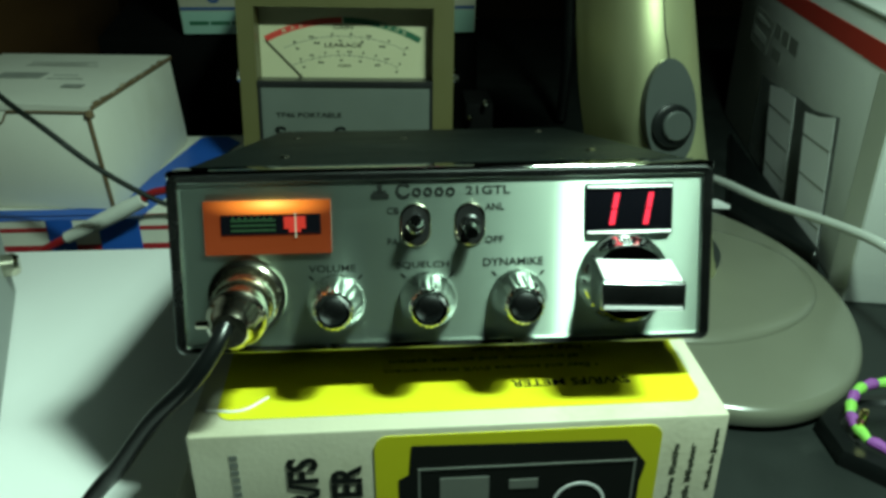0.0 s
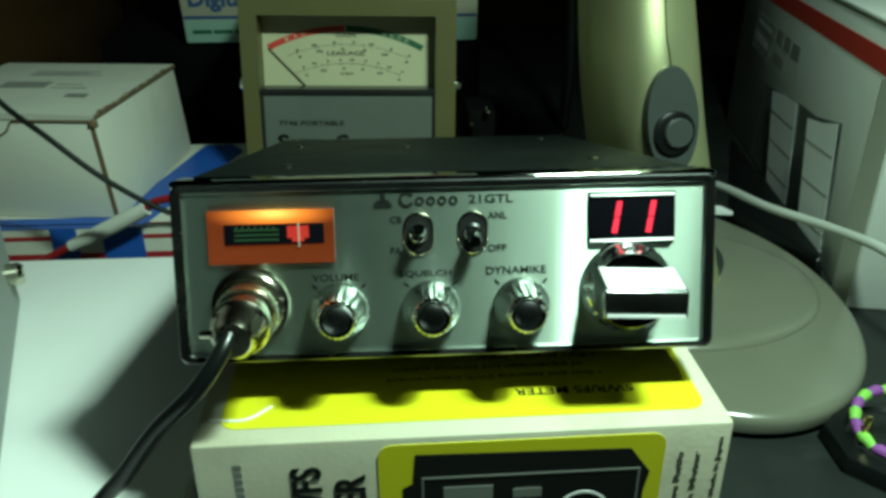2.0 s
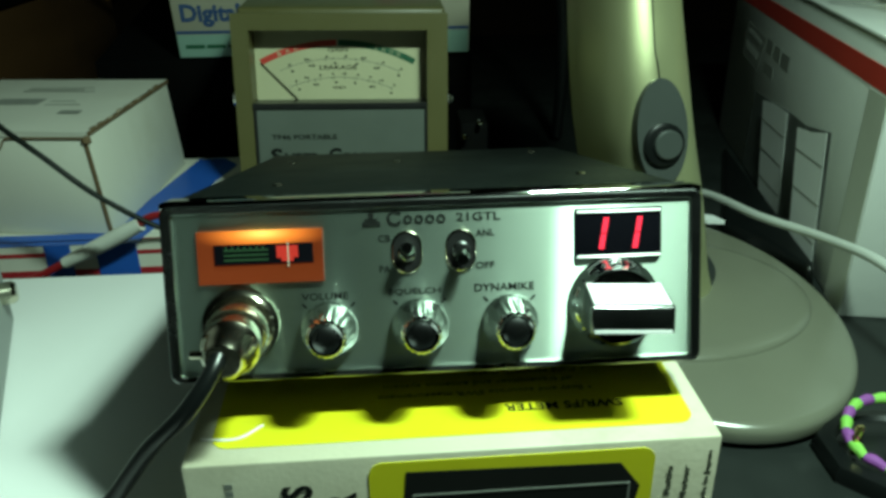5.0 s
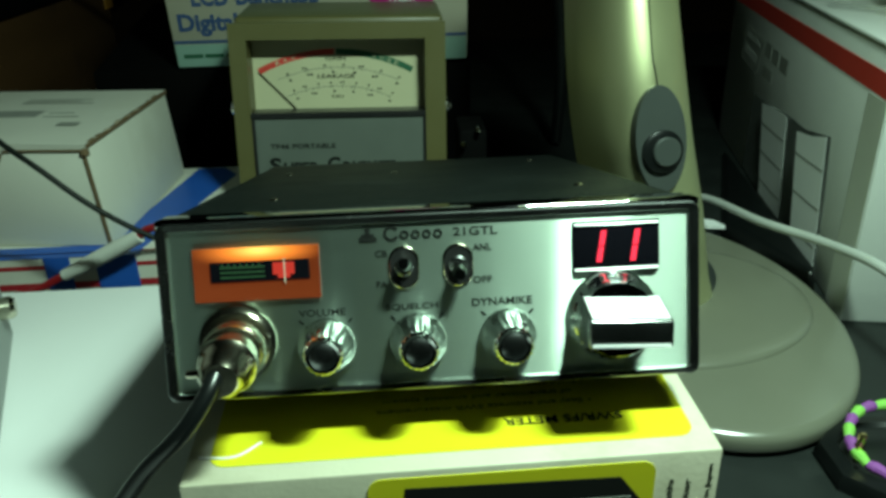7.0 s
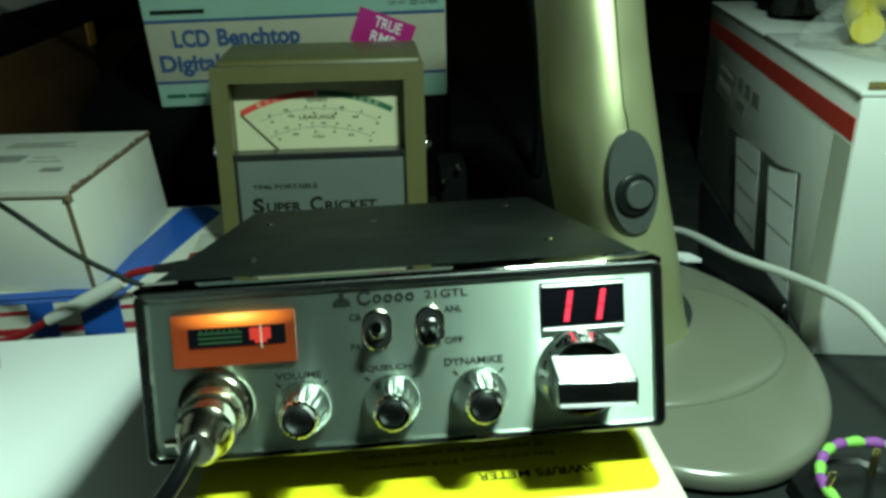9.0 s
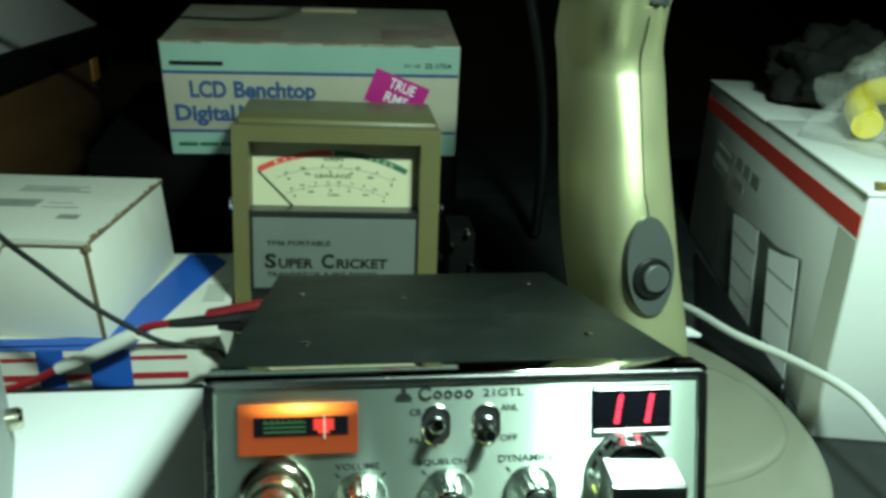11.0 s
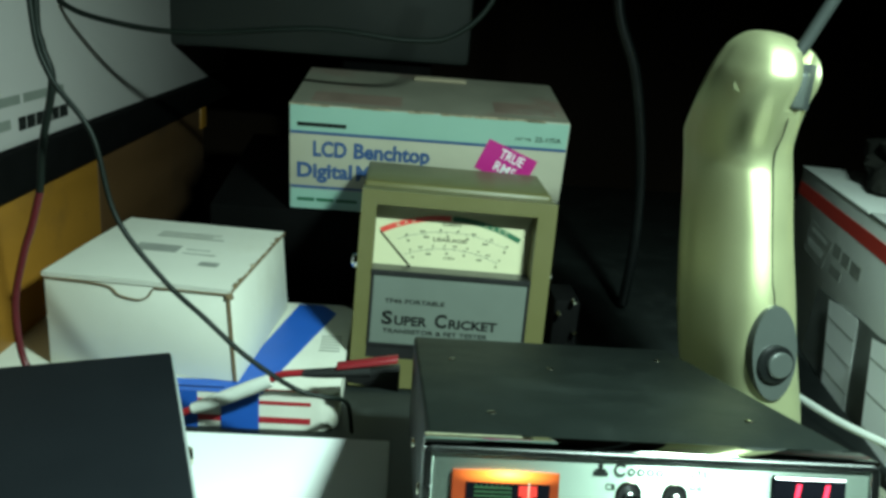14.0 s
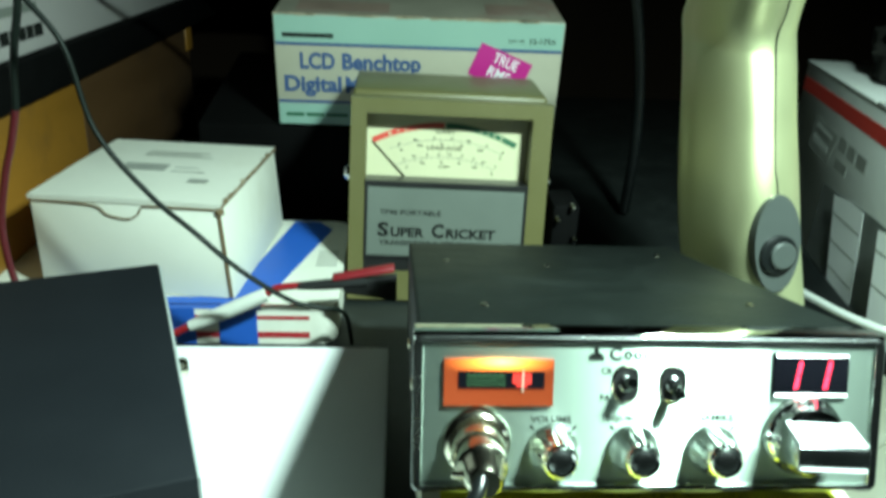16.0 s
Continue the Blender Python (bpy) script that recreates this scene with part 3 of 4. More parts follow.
    # mounting bracket folded under the back
    part("mounting_bracket", hexa([(-0.06, 0.19, -0.054), (0.06, 0.19, -0.054), (0.06, 0.228, -0.0417), (-0.06, 0.228, -0.0417)], [(-0.06, 0.19, 0.0105), (0.06, 0.19, 0.0105), (0.06, 0.228, 0.0125), (-0.06, 0.228, 0.0125)], 0.001), "black", r, "black steel bracket under the case")
    # lettering
    z = 0.0004
    L = lambda s, x0, z0, w, h: letters(s, h, w, Matrix.Translation((x0, 0, z0)) @ FRONT, "ink", r, "lettering", 0.0002, 0.01)
    L("VOLUME", -0.0455, 0.0262, 0.0155, 0.0024)
    L("SQUELCH", -0.0165, 0.0266, 0.0175, 0.0024)
    L("DYNAMIKE", 0.0125, 0.0270, 0.0203, 0.0026)
    L("CB", -0.0192, 0.0450, 0.0040, 0.0023)
    L("PA", -0.0192, 0.0347, 0.0036, 0.0023)
    L("ANL", 0.0133, 0.0458, 0.0064, 0.0023)
    L("OFF", 0.0131, 0.0348, 0.0064, 0.0023)
    L("21GTL", 0.0070, 0.0511, 0.0148, 0.0028)
    for cx in (-0.0367, -0.0062, 0.0243):
        part("knob_scale", bars([(-0.0003, 0.0003, 0.0104, 0.0124)], 0.0001, 0.0003, Matrix.Translation((cx, 0, 0.0163)) @ FRONT @ Matrix.Rotation(radians(45), 4, "Z")), "ink", r)
        part("knob_scale", bars([(-0.0003, 0.0003, 0.0104, 0.0124)], 0.0001, 0.0003, Matrix.Translation((cx, 0, 0.0163)) @ FRONT @ Matrix.Rotation(radians(-45), 4, "Z")), "ink", r)
    # maker's mark as plain shapes
    part("makers_mark", bars([(-0.0242, -0.0184, 0.0503, 0.0519), (-0.0221, -0.0205, 0.0519, 0.0550), (-0.0234, -0.0192, 0.0519, 0.0529)], 0.0001, 0.0003, t), "ink", r)
    part("makers_mark", prism(sector(-0.0135, 0.0528, 0.0017, 0.0026, 35, 330), 0.0001, 0.0003, t), "ink", r)
    for k in range(4):
        cx = -0.0092 + k * 0.0037
        part("makers_mark", prism(sector(cx, 0.0522, 0.0008, 0.0015, 0, 359), 0.0001, 0.0003, t), "ink", r)
    return r


build_radio()

# microphone cord
tagged(part("microphone_cord", sweep([(-0.0662, -0.0205, 0.1410), (-0.0690, -0.0285, 0.1362), (-0.0766, -0.0340, 0.1271), (-0.0893, -0.0340, 0.1143), (-0.1020, -0.0340, 0.0974), (-0.1095, -0.0340, 0.0889), (-0.1280, -0.0380, 0.0680), (-0.155, -0.050, 0.0540), (-0.21, -0.10, 0.0508)], 0.0027, 14, 8), "rubber"), "thick black rubber microphone cord", "cord")


# ---- boxed meter under the radio ----
def build_meter_carton():
    r = thing("meter_carton", pose(0, 0, 0, 0, 0, 0.6), "cream and yellow printed cardboard box, scuffed, under the radio", "box")
    x0, x1, y0, y1, zt = -0.0852, 0.0930, -0.0218, 0.0600, 0.0980
    b = part("body", box(x0, x1, y0, y1, 0, zt, 0.0012), "boxcard", r)
    part("top_print", prism(rounded(-0.0774, 0.0866, -0.0140, 0.058, 0.006), zt, zt + 0.0003), "yellow", r, "yellow printed panel")
    up = Matrix.Translation((0, 0, zt + 0.0003))
    letters("SWR/FS METER", 0.0042, 0.042, up @ Matrix.Translation((0.0645, 0.0015, 0)) @ Matrix.Rotation(radians(180), 4, "Z"), "ink", r, "lettering", 0.0002, 0.015)
    for text, x1_, yy, wd in (("\u2022 Easy and accurate SWR measurement", 0.056, 0.0080, 0.078), ("of transmitter and antenna system", 0.050, 0.0140, 0.070), ("\u2022 Field strength meter", 0.056, 0.0200, 0.045)):
        letters(text, 0.0034, wd, up @ Matrix.Translation((x1_, yy + 0.0034, 0)) @ Matrix.Rotation(radians(180), 4, "Z"), "olive_ink", r, "lettering", 0.0002, 0.012)
    f = Matrix.Translation((0, y0, 0.0047)) @ FRONT @ Matrix.Diagonal((0.98, 1, 1, 1))
    part("front_print", prism(rounded(-0.026, 0.072, 0.004, 0.0905, 0.005), 0, 0.0003, f), "yellow", r, "yellow printed panel")
    part("picture", prism([(-0.018, 0.012), (0.066, 0.012), (0.066, 0.066), (0.0675, 0.0745), (0.060, 0.0848), (-0.0135, 0.0862), (-0.0145, 0.074), (-0.018, 0.072)], 0.0003, 0.0005, f), "ink", r, "black printed picture of a meter")
    part("picture_outline", ring_frame(-0.0115, 0.0640, 0.018, 0.0765, -0.0108, 0.0633, 0.0187, 0.0758, 0.0005, 0.0007, f), "grey_ink", r)
    part("picture_dial", bars([(-0.004, 0.013, 0.052, 0.072), (0.020, 0.030, 0.066, 0.070)], 0.0005, 0.0007, f), "grey_ink", r)
    part("picture_dial", prism(sector(0.045, 0.058, 0.0085, 0.0095, 0, 180), 0.0005, 0.0007, f), "white_print", r)
    side = Matrix.Rotation(radians(90), 4, "Z")
    letters("SWR/FS", 0.0105, 0.040, f @ Matrix.Translation((-0.0450, 0.043, 0)) @ side, "ink", r, "lettering", 0.0003, 0.03)
    letters("METER", 0.0105, 0.036, f @ Matrix.Translation((-0.0305, 0.043, 0)) @ side, "ink", r, "lettering", 0.0003, 0.03)
    for text, tx, tz, wd, hh in (("Standing Wave Ratio", 0.0795, 0.030, 0.0520, 0.0030), ("Field Strength Meter", 0.0855, 0.026, 0.0560, 0.0030), ("Made in Japan", 0.0925, 0.062, 0.0255, 0.0022)):
        letters(text, hh, wd, f @ Matrix.Translation((tx, tz, 0)) @ side, "faint_ink", r, "lettering", 0.0002, 0.012)
    part("catalogue_line", bars([(-0.0738, -0.0712, 0.0585 + k * 0.0031, 0.0605 + k * 0.0031) for k in range(9)], 0, 0.0002, f), "grey_ink", r)
    part("corner_crease", sweep([(x0 + 0.004, y0 + 0.013, zt + 0.0004), (x0 + 0.016, y0 + 0.012, zt + 0.0006), (x0 + 0.024, y0 + 0.019, zt + 0.0004)], 0.0005, 6, 5), "white_print", r, "pale crease in the print")
    return r


build_meter_carton()


# ---- desk lamp ----
def oval(rx, ry, h0, seg, cx=0.0, cy=0.0):
    return [(cx + rx * math.cos(2 * math.pi * k / seg), cy + ry * math.sin(2 * math.pi * k / seg), h0) for k in range(seg)]


def skin(rows):
    """A closed body through rows of equally many points."""
    bm = bmesh.new()
    made = [[bm.verts.new(p) for p in row] for row in rows]
    n = len(made[0])
    for a, b in zip(made, made[1:]):
        for k in range(n):
            bm.faces.new((a[k], a[(k + 1) % n], b[(k + 1) % n], b[k]))
    bm.faces.new(made[0][::-1])
    bm.faces.new(made[-1])
    return bm


def build_lamp():
    r = thing("desk_lamp", Matrix(), "olive beige plastic desk lamp with an oval weighted base, switched on", "lamp")
    c = (0.171, 0.223)
    edge = [(-0.003, 0.0035), (-0.0006, 0.0042), (0.0, 0.0060)]
    for k in range(9):
        q = radians(90 * k / 8)
        edge.append((-0.0062 * (1 - math.cos(q)), 0.0095 + 0.0055 * math.sin(q)))
    rim = [oval(0.0966 + d, 0.1403 + d, h, 128, *c) for d, h in edge]
    step = [oval(0.098 - 0.0100 * (1 - math.cos(radians(7.5 * k))), 0.083 - 0.0100 * (1 - math.cos(radians(7.5 * k))), 0.0150 + 0.0045 * math.sin(radians(7.5 * k)), 128, 0.157, 0.226) for k in range(13)]
    base = part("base", skin(rim), "base", r, "oval taupe base")
    part("foot_pad", skin([oval(0.0966 - 0.004, 0.1403 - 0.004, h0, 96, *c) for h0 in (0.0, 0.0038)]), "void", base, "black foot pad")
    part("base_step", skin([oval(0.098, 0.083, 0.012, 128, 0.157, 0.226)] + step), "base", base, "raised round step")
    # bent stem with a ridge towards the front
    rows = [(0.1600, 0.2540, 0.0170, 0.0390, 0.0540), (0.1575, 0.2555, 0.0300, 0.0368, 0.0540), (0.1505, 0.2600, 0.0750, 0.0362, 0.0550), (0.1460, 0.2650, 0.1000, 0.0358, 0.0560), (0.1415, 0.2690, 0.1250, 0.0352, 0.0560), (0.1372, 0.2755, 0.1600, 0.0338, 0.0560), (0.1345, 0.2870, 0.2000, 0.0318, 0.0540), (0.1327, 0.2965, 0.2330, 0.0318, 0.0508), (0.1315, 0.2995, 0.2450, 0.0318, 0.0495), (0.1280, 0.2950, 0.2580, 0.0318, 0.0470), (0.1228, 0.2740, 0.2820, 0.0310, 0.0405), (0.1225, 0.2610, 0.3000, 0.0310, 0.0370), (0.1225, 0.2580, 0.3110, 0.0285, 0.0320), (0.1205, 0.2565, 0.3200, 0.0225, 0.0245), (0.1170, 0.2560, 0.3265, 0.0120, 0.0140), (0.1150, 0.2560, 0.3285, 0.0040, 0.0050)]
    path = smooth_line([q[:3] for q in rows], 5)
    girth = smooth_line([(q[3], q[4], 0) for q in rows], 5)
    fine = [(p.x, p.y, p.z, g.x, g.y) for p, g in zip(path, girth)]
    body = []
    outline = [(0.0035, -0.0560), (-0.0075, -0.0553), (-0.0160, -0.0495), (-0.0228, -0.0360), (-0.0280, -0.0140), (-0.0310, 0.0100), (-0.0300, 0.0340), (0.0, 0.0520), (0.0300, 0.0340), (0.0345, 0.0060), (0.0330, -0.0220), (0.0260, -0.0400), (0.0150, -0.0500)]
    loop = smooth_line(outline[-2:] + outline + outline[:2], 6)[12:-13]
    for cx, cy, z, rx, ry in fine:
        body.append([(cx + q.x * rx / 0.0345, cy + q.y * ry / 0.056, z) for q in loop])
    stem = part("stem", skin(body), "stem", r, "olive beige bent plastic column")
    # slot cut through the head for the arm
    tool = new("slot_tool", mesh_of("slot_tool", hexa([(0.1305, 0.15, 0.2830), (0.1455, 0.15, 0.2830), (0.1455, 0.249, 0.2830), (0.1305, 0.249, 0.2830)], [(0.1305, 0.15, 0.345), (0.1455, 0.15, 0.345), (0.1455, 0.249, 0.345), (0.1305, 0.249, 0.345)], 0.002, 3), "stem"))
    cut = stem.modifiers.new("slot", "BOOLEAN")
    cut.object, cut.solver = tool, "EXACT"
    graph = bpy.context.evaluated_depsgraph_get()
    done = bpy.data.meshes.new_from_object(stem.evaluated_get(graph))
    stem.modifiers.clear()
    stem.data = done
    bpy.data.objects.remove(tool)
    part("stem_collar", skin([oval(0.0405, 0.053, 0.0150, 48, 0.1655, 0.263), oval(0.0405, 0.053, 0.0215, 48, 0.1655, 0.263)]), "dark_grey", stem)
    return r, stem, body


lamp, stem, stem_rows = build_lamp()


def stem_front(x, z):
    """The point on the front of the stem at this x and height."""
    row = min(stem_rows, key=lambda q: abs(q[0][2] - z))
    middle = sum(p[1] for p in row) / len(row)
    return (x, min((abs(p[0] - x), p[1]) for p in row if p[1] < middle)[1], row[0][2])


def lamp_fittings():
    # seam, oval dimmer, arm and head
    t = Matrix.Translation((0.1438, 0.2130, 0.1298)) @ Matrix.Rotation(radians(-5), 4, "Y") @ Matrix.Rotation(radians(8), 4, "Z") @ Matrix.Rotation(radians(-9), 4, "X")
    outline = [(0.0158 * math.cos(2 * math.pi * k / 40), 0.0318 * math.sin(2 * math.pi * k / 40)) for k in range(40)]
    plate = part("dimmer_plate", prism(outline, -0.012, 0.0020, t @ FRONT, 0.0008), "grey", lamp, "grey oval dimmer plate")
    kt = t @ Matrix.Translation((-0.0004, -0.0012, -0.0065)) @ FRONT
    part("dimmer_ring", lathe([(0.0125, 0), (0.0125, 0.0035), (0.0105, 0.0045)], 40, kt), "rubber", plate)
    part("dimmer_knob", lathe([(0.0086, 0.002), (0.0086, 0.0062), (0.0078, 0.0070)], 40, kt @ Matrix.Translation((0.0012, 0, 0))), "grey", plate)
    line = [stem_front(x, z) for x, z in ((0.1425, 0.152), (0.1402, 0.165), (0.1385, 0.180), (0.1372, 0.200), (0.1368, 0.216), (0.1364, 0.232), (0.1360, 0.245), (0.1352, 0.255), (0.1345, 0.266), (0.1340, 0.283))]
    part("seam", sweep(line, 0.0005, 6, 6), "ink", stem)
    part("hinge_slot", box(0.1306, 0.1454, 0.2395, 0.2488, 0.2832, 0.3110, 0.0005), "dark_grey", stem)
    part("hinge_block", box(0.1308, 0.1400, 0.2335, 0.246, 0.2836, 0.3070, 0.003, 3), "grey", stem)
    part("hinge_cap", lathe([(0.0052, -0.003), (0.0052, 0.0002), (0.0046, 0.0008)], 30, Matrix.Translation((0.1020, 0.2440, 0.296)) @ Matrix.Rotation(radians(-50), 4, "Z") @ Matrix.Rotation(radians(82), 4, "X")), "stem", stem)
    o = LAMP
    part("arm", sweep([(0.1350, 0.2440, 0.2960), (0.1280, 0.2380, 0.3090), (0.1340, 0.2360, 0.3260), (0.1420, 0.2320, 0.3490), (0.1492, 0.2284, 0.3697)], 0.0040, 14, 6), "dark_grey", lamp, "dark grey metal lamp arm")
    part("upper_arm", sweep([(0.1492, 0.2284, 0.3697), (0.2150, 0.1500, 0.5300), (0.1900, 0.0300, 0.6100), (o.x, o.y + 0.004, o.z + 0.022)], 0.0040, 14, 6), "dark_grey", lamp)
    hood = [(0.056, 0.018, 0.016, 0.008), (0.068, 0.027, -0.009, 0.010), (0.070, 0.029, -0.009, 0.011), (0.060, 0.022, 0.020, 0.010)]
    shade = part("lamp_shade", skin([[LAMP_TURN @ Vector((x, y, h)) for x, y in rounded(-hx, hx, -hy, hy, rr)] for hx, hy, h, rr in hood]), "stem", lamp, "small olive beige lamp hood")
    part("tube", lathe([(0.004, -0.050), (0.0065, -0.046), (0.0065, 0.046), (0.004, 0.050)], 16, LAMP_TURN @ Matrix.Translation((0, 0, 0.0085)) @ Matrix.Rotation(radians(90), 4, "Y")), "white_print", shade, "white fluorescent tube")


lamp_fittings()
tagged(part("lamp_mains_cord", sweep([(0.165, 0.358, 0.012), (0.195, 0.405, 0.012), (0.240, 0.378, 0.025), (0.251, 0.289, 0.040), (0.2635, 0.232, 0.050), (0.268, 0.174, 0.060), (0.272, 0.141, 0.055), (0.285, 0.08, 0.030), (0.31, 0.0, 0.005), (0.36, -0.10, 0.005)], 0.0032, 14, 8), "cable_white"), "white plastic mains cable lying across the bench", "cable")


# ---- transistor tester ----
def build_tester():
    r = thing("transistor_tester", pose(-0.0555, 0.378, 0.0018, 0, 1.2, 0), "olive tan portable transistor tester with a needle dial", "tester")
    w, h, dpt, lean = 0.0835, 0.1715, 0.118, radians(8)
    sh = math.tan(lean)
    y = lambda z: z * sh
    rec = 0.030
    # body behind the dial recess, and the raised front surround
    part("case", hexa([(-w, rec, 0), (w, rec, 0), (w, dpt + 0.02, 0), (-w, dpt + 0.02, 0)], [(-w, rec + y(h), h), (w, rec + y(h), h), (w, dpt + 0.02, h), (-w, dpt + 0.02, h)], 0.003, 3), "case_beige", r)
    t = Matrix.Rotation(-lean, 4, "X") @ FRONT
    hs = h / math.cos(lean)
    part("front_surround", ring_frame(-w, w, 0, hs, -0.0705, 0.0675, 0.026, 0.1605, -0.034, 0, t, hi=-0.0015), "case_beige", r)
    dial = part("dial", bars([(-0.0705, 0.0675, 0.1045, 0.1605)], -0.0266, -0.0258, t), "dial", r, "cream dial with red and green arc")
    cx, cy, R = -0.004, 0.0165, 0.136
    part("red_arc", prism(sector(cx, cy, R - 0.0048, R, 90.3, 117.6), -0.0258, -0.0256, t), "red", dial)
    part("green_arc", prism(sector(cx, cy, R - 0.0048, R, 62.4, 89.7), -0.0258, -0.0256, t), "green", dial)
    for rr in (0.1215, 0.1065):
        part("scale_line", prism(sector(cx, cy, rr - 0.0004, rr, 66, 113), -0.0258, -0.0256, t), "grey_ink", dial)
    for rr, n, hh, wd in ((0.1232, 7, 0.0016, 0.0020), (0.1176, 6, 0.0017, 0.0024), (0.1092, 9, 0.0015, 0.0018), (0.1022, 6, 0.0016, 0.0022)):
        for k in range(n):
            a = radians(109 - 43 * k / (n - 1))
            px, py = cx + rr * math.cos(a), cy + rr * math.sin(a)
            two = [(px - wd, px - 0.0004, py - hh / 2, py + hh / 2), (px + 0.0002, px + wd, py - hh / 2, py + hh / 2)]
            part("scale_figure", bars(two if k % 3 == 1 else two[1:], -0.0258, -0.0256, t), "faint_ink", dial)
            tick = t @ Matrix.Translation((cx, cy, 0)) @ Matrix.Rotation(a - math.pi / 2, 4, "Z")
            line = 0.1213 if rr > 0.115 else 0.1063
            part("scale_tick", bars([(-0.0002, 0.0002, line - 0.0014, line + 0.0010)], -0.0258, -0.0256, tick), "faint_ink", dial)
    for word, a0, step in (("BAD", 110.5, 3.0), ("GOOD", 76.5, 2.7)):
        for k, ch in enumerate(word):
            a = radians(a0 - step * k)
            letters(ch, 0.0029, 0.0030, t @ Matrix.Translation((cx, cy, -0.0256)) @ Matrix.Rotation(a - math.pi / 2, 4, "Z") @ Matrix.Translation((-0.0015, R - 0.0038, 0)), "dial", dial, "lettering", 0.0002, 0.01)
    D = lambda s, x0, v, wd, hh, m="ink", d=-0.0258: letters(s, hh, wd, t @ Matrix.Translation((x0, v, d)), m, dial, "lettering", 0.0002, 0.01)
    D("GAIN", -0.0120, 0.1432, 0.0160, 0.0030)
    D("LEAKAGE", -0.0190, 0.1290, 0.0300, 0.0034)
    D("ICBO", -0.0085, 0.1135, 0.0100, 0.0022)
    part("needle", prism([(-0.0662, 0.1345), (-0.0656, 0.1349), (-0.0372, 0.1055), (-0.0380, 0.1050)], -0.0246, -0.0241, t), "ink", dial)
    part("divider", bars([(-0.0705, 0.0675, 0.1010, 0.1050)], -0.030, 0.0006, t), "black", r)
    panel = part("name_panel", bars([(-0.0680, 0.0650, 0.0400, 0.1010)], -0.030, -0.0015, t), "silver", r, "silver name panel")
    part("panel_border", ring_frame(-0.0705, 0.0675, 0.0375, 0.1010, -0.0680, 0.0650, 0.0400, 0.1000, -0.030, -0.0005, t), "black", r)
    P = lambda s, x0, v, wd, hh, m="ink", b=0.035: letters(s, hh, wd, t @ Matrix.Translation((x0, v, -0.0015)), m, panel, "lettering", 0.0003, b)
    P("TF46 PORTABLE", -0.0575, 0.0760, 0.052, 0.0040, "ink", 0.02)
    P("S", -0.0590, 0.0565, 0.0095, 0.0125)
    P("UPER", -0.0478, 0.0565, 0.0285, 0.0085)
    P("C", -0.0128, 0.0565, 0.0105, 0.0125)
    P("RICKET", -0.0004, 0.0565, 0.0425, 0.0085)
    P("TRANSISTOR & FET TESTER", -0.0575, 0.0492, 0.092, 0.0040, "ink", 0.02)
    part("lower_panel", bars([(-0.0705, 0.0675, 0.0260, 0.0375)], -0.030, -0.0022, t), "black", r)
    for sx in (-1, 1):
        part("handle_pivot", lathe([(0.0062, 0), (0.0062, 0.003), (0.0048, 0.0055), (0.0025, 0.0065)], 24, Matrix.Translation((sx * w, 0.038, 0.102)) @ Matrix.Rotation(radians(90 * sx), 4, "Y")), "chrome", r)
    return r


build_tester()


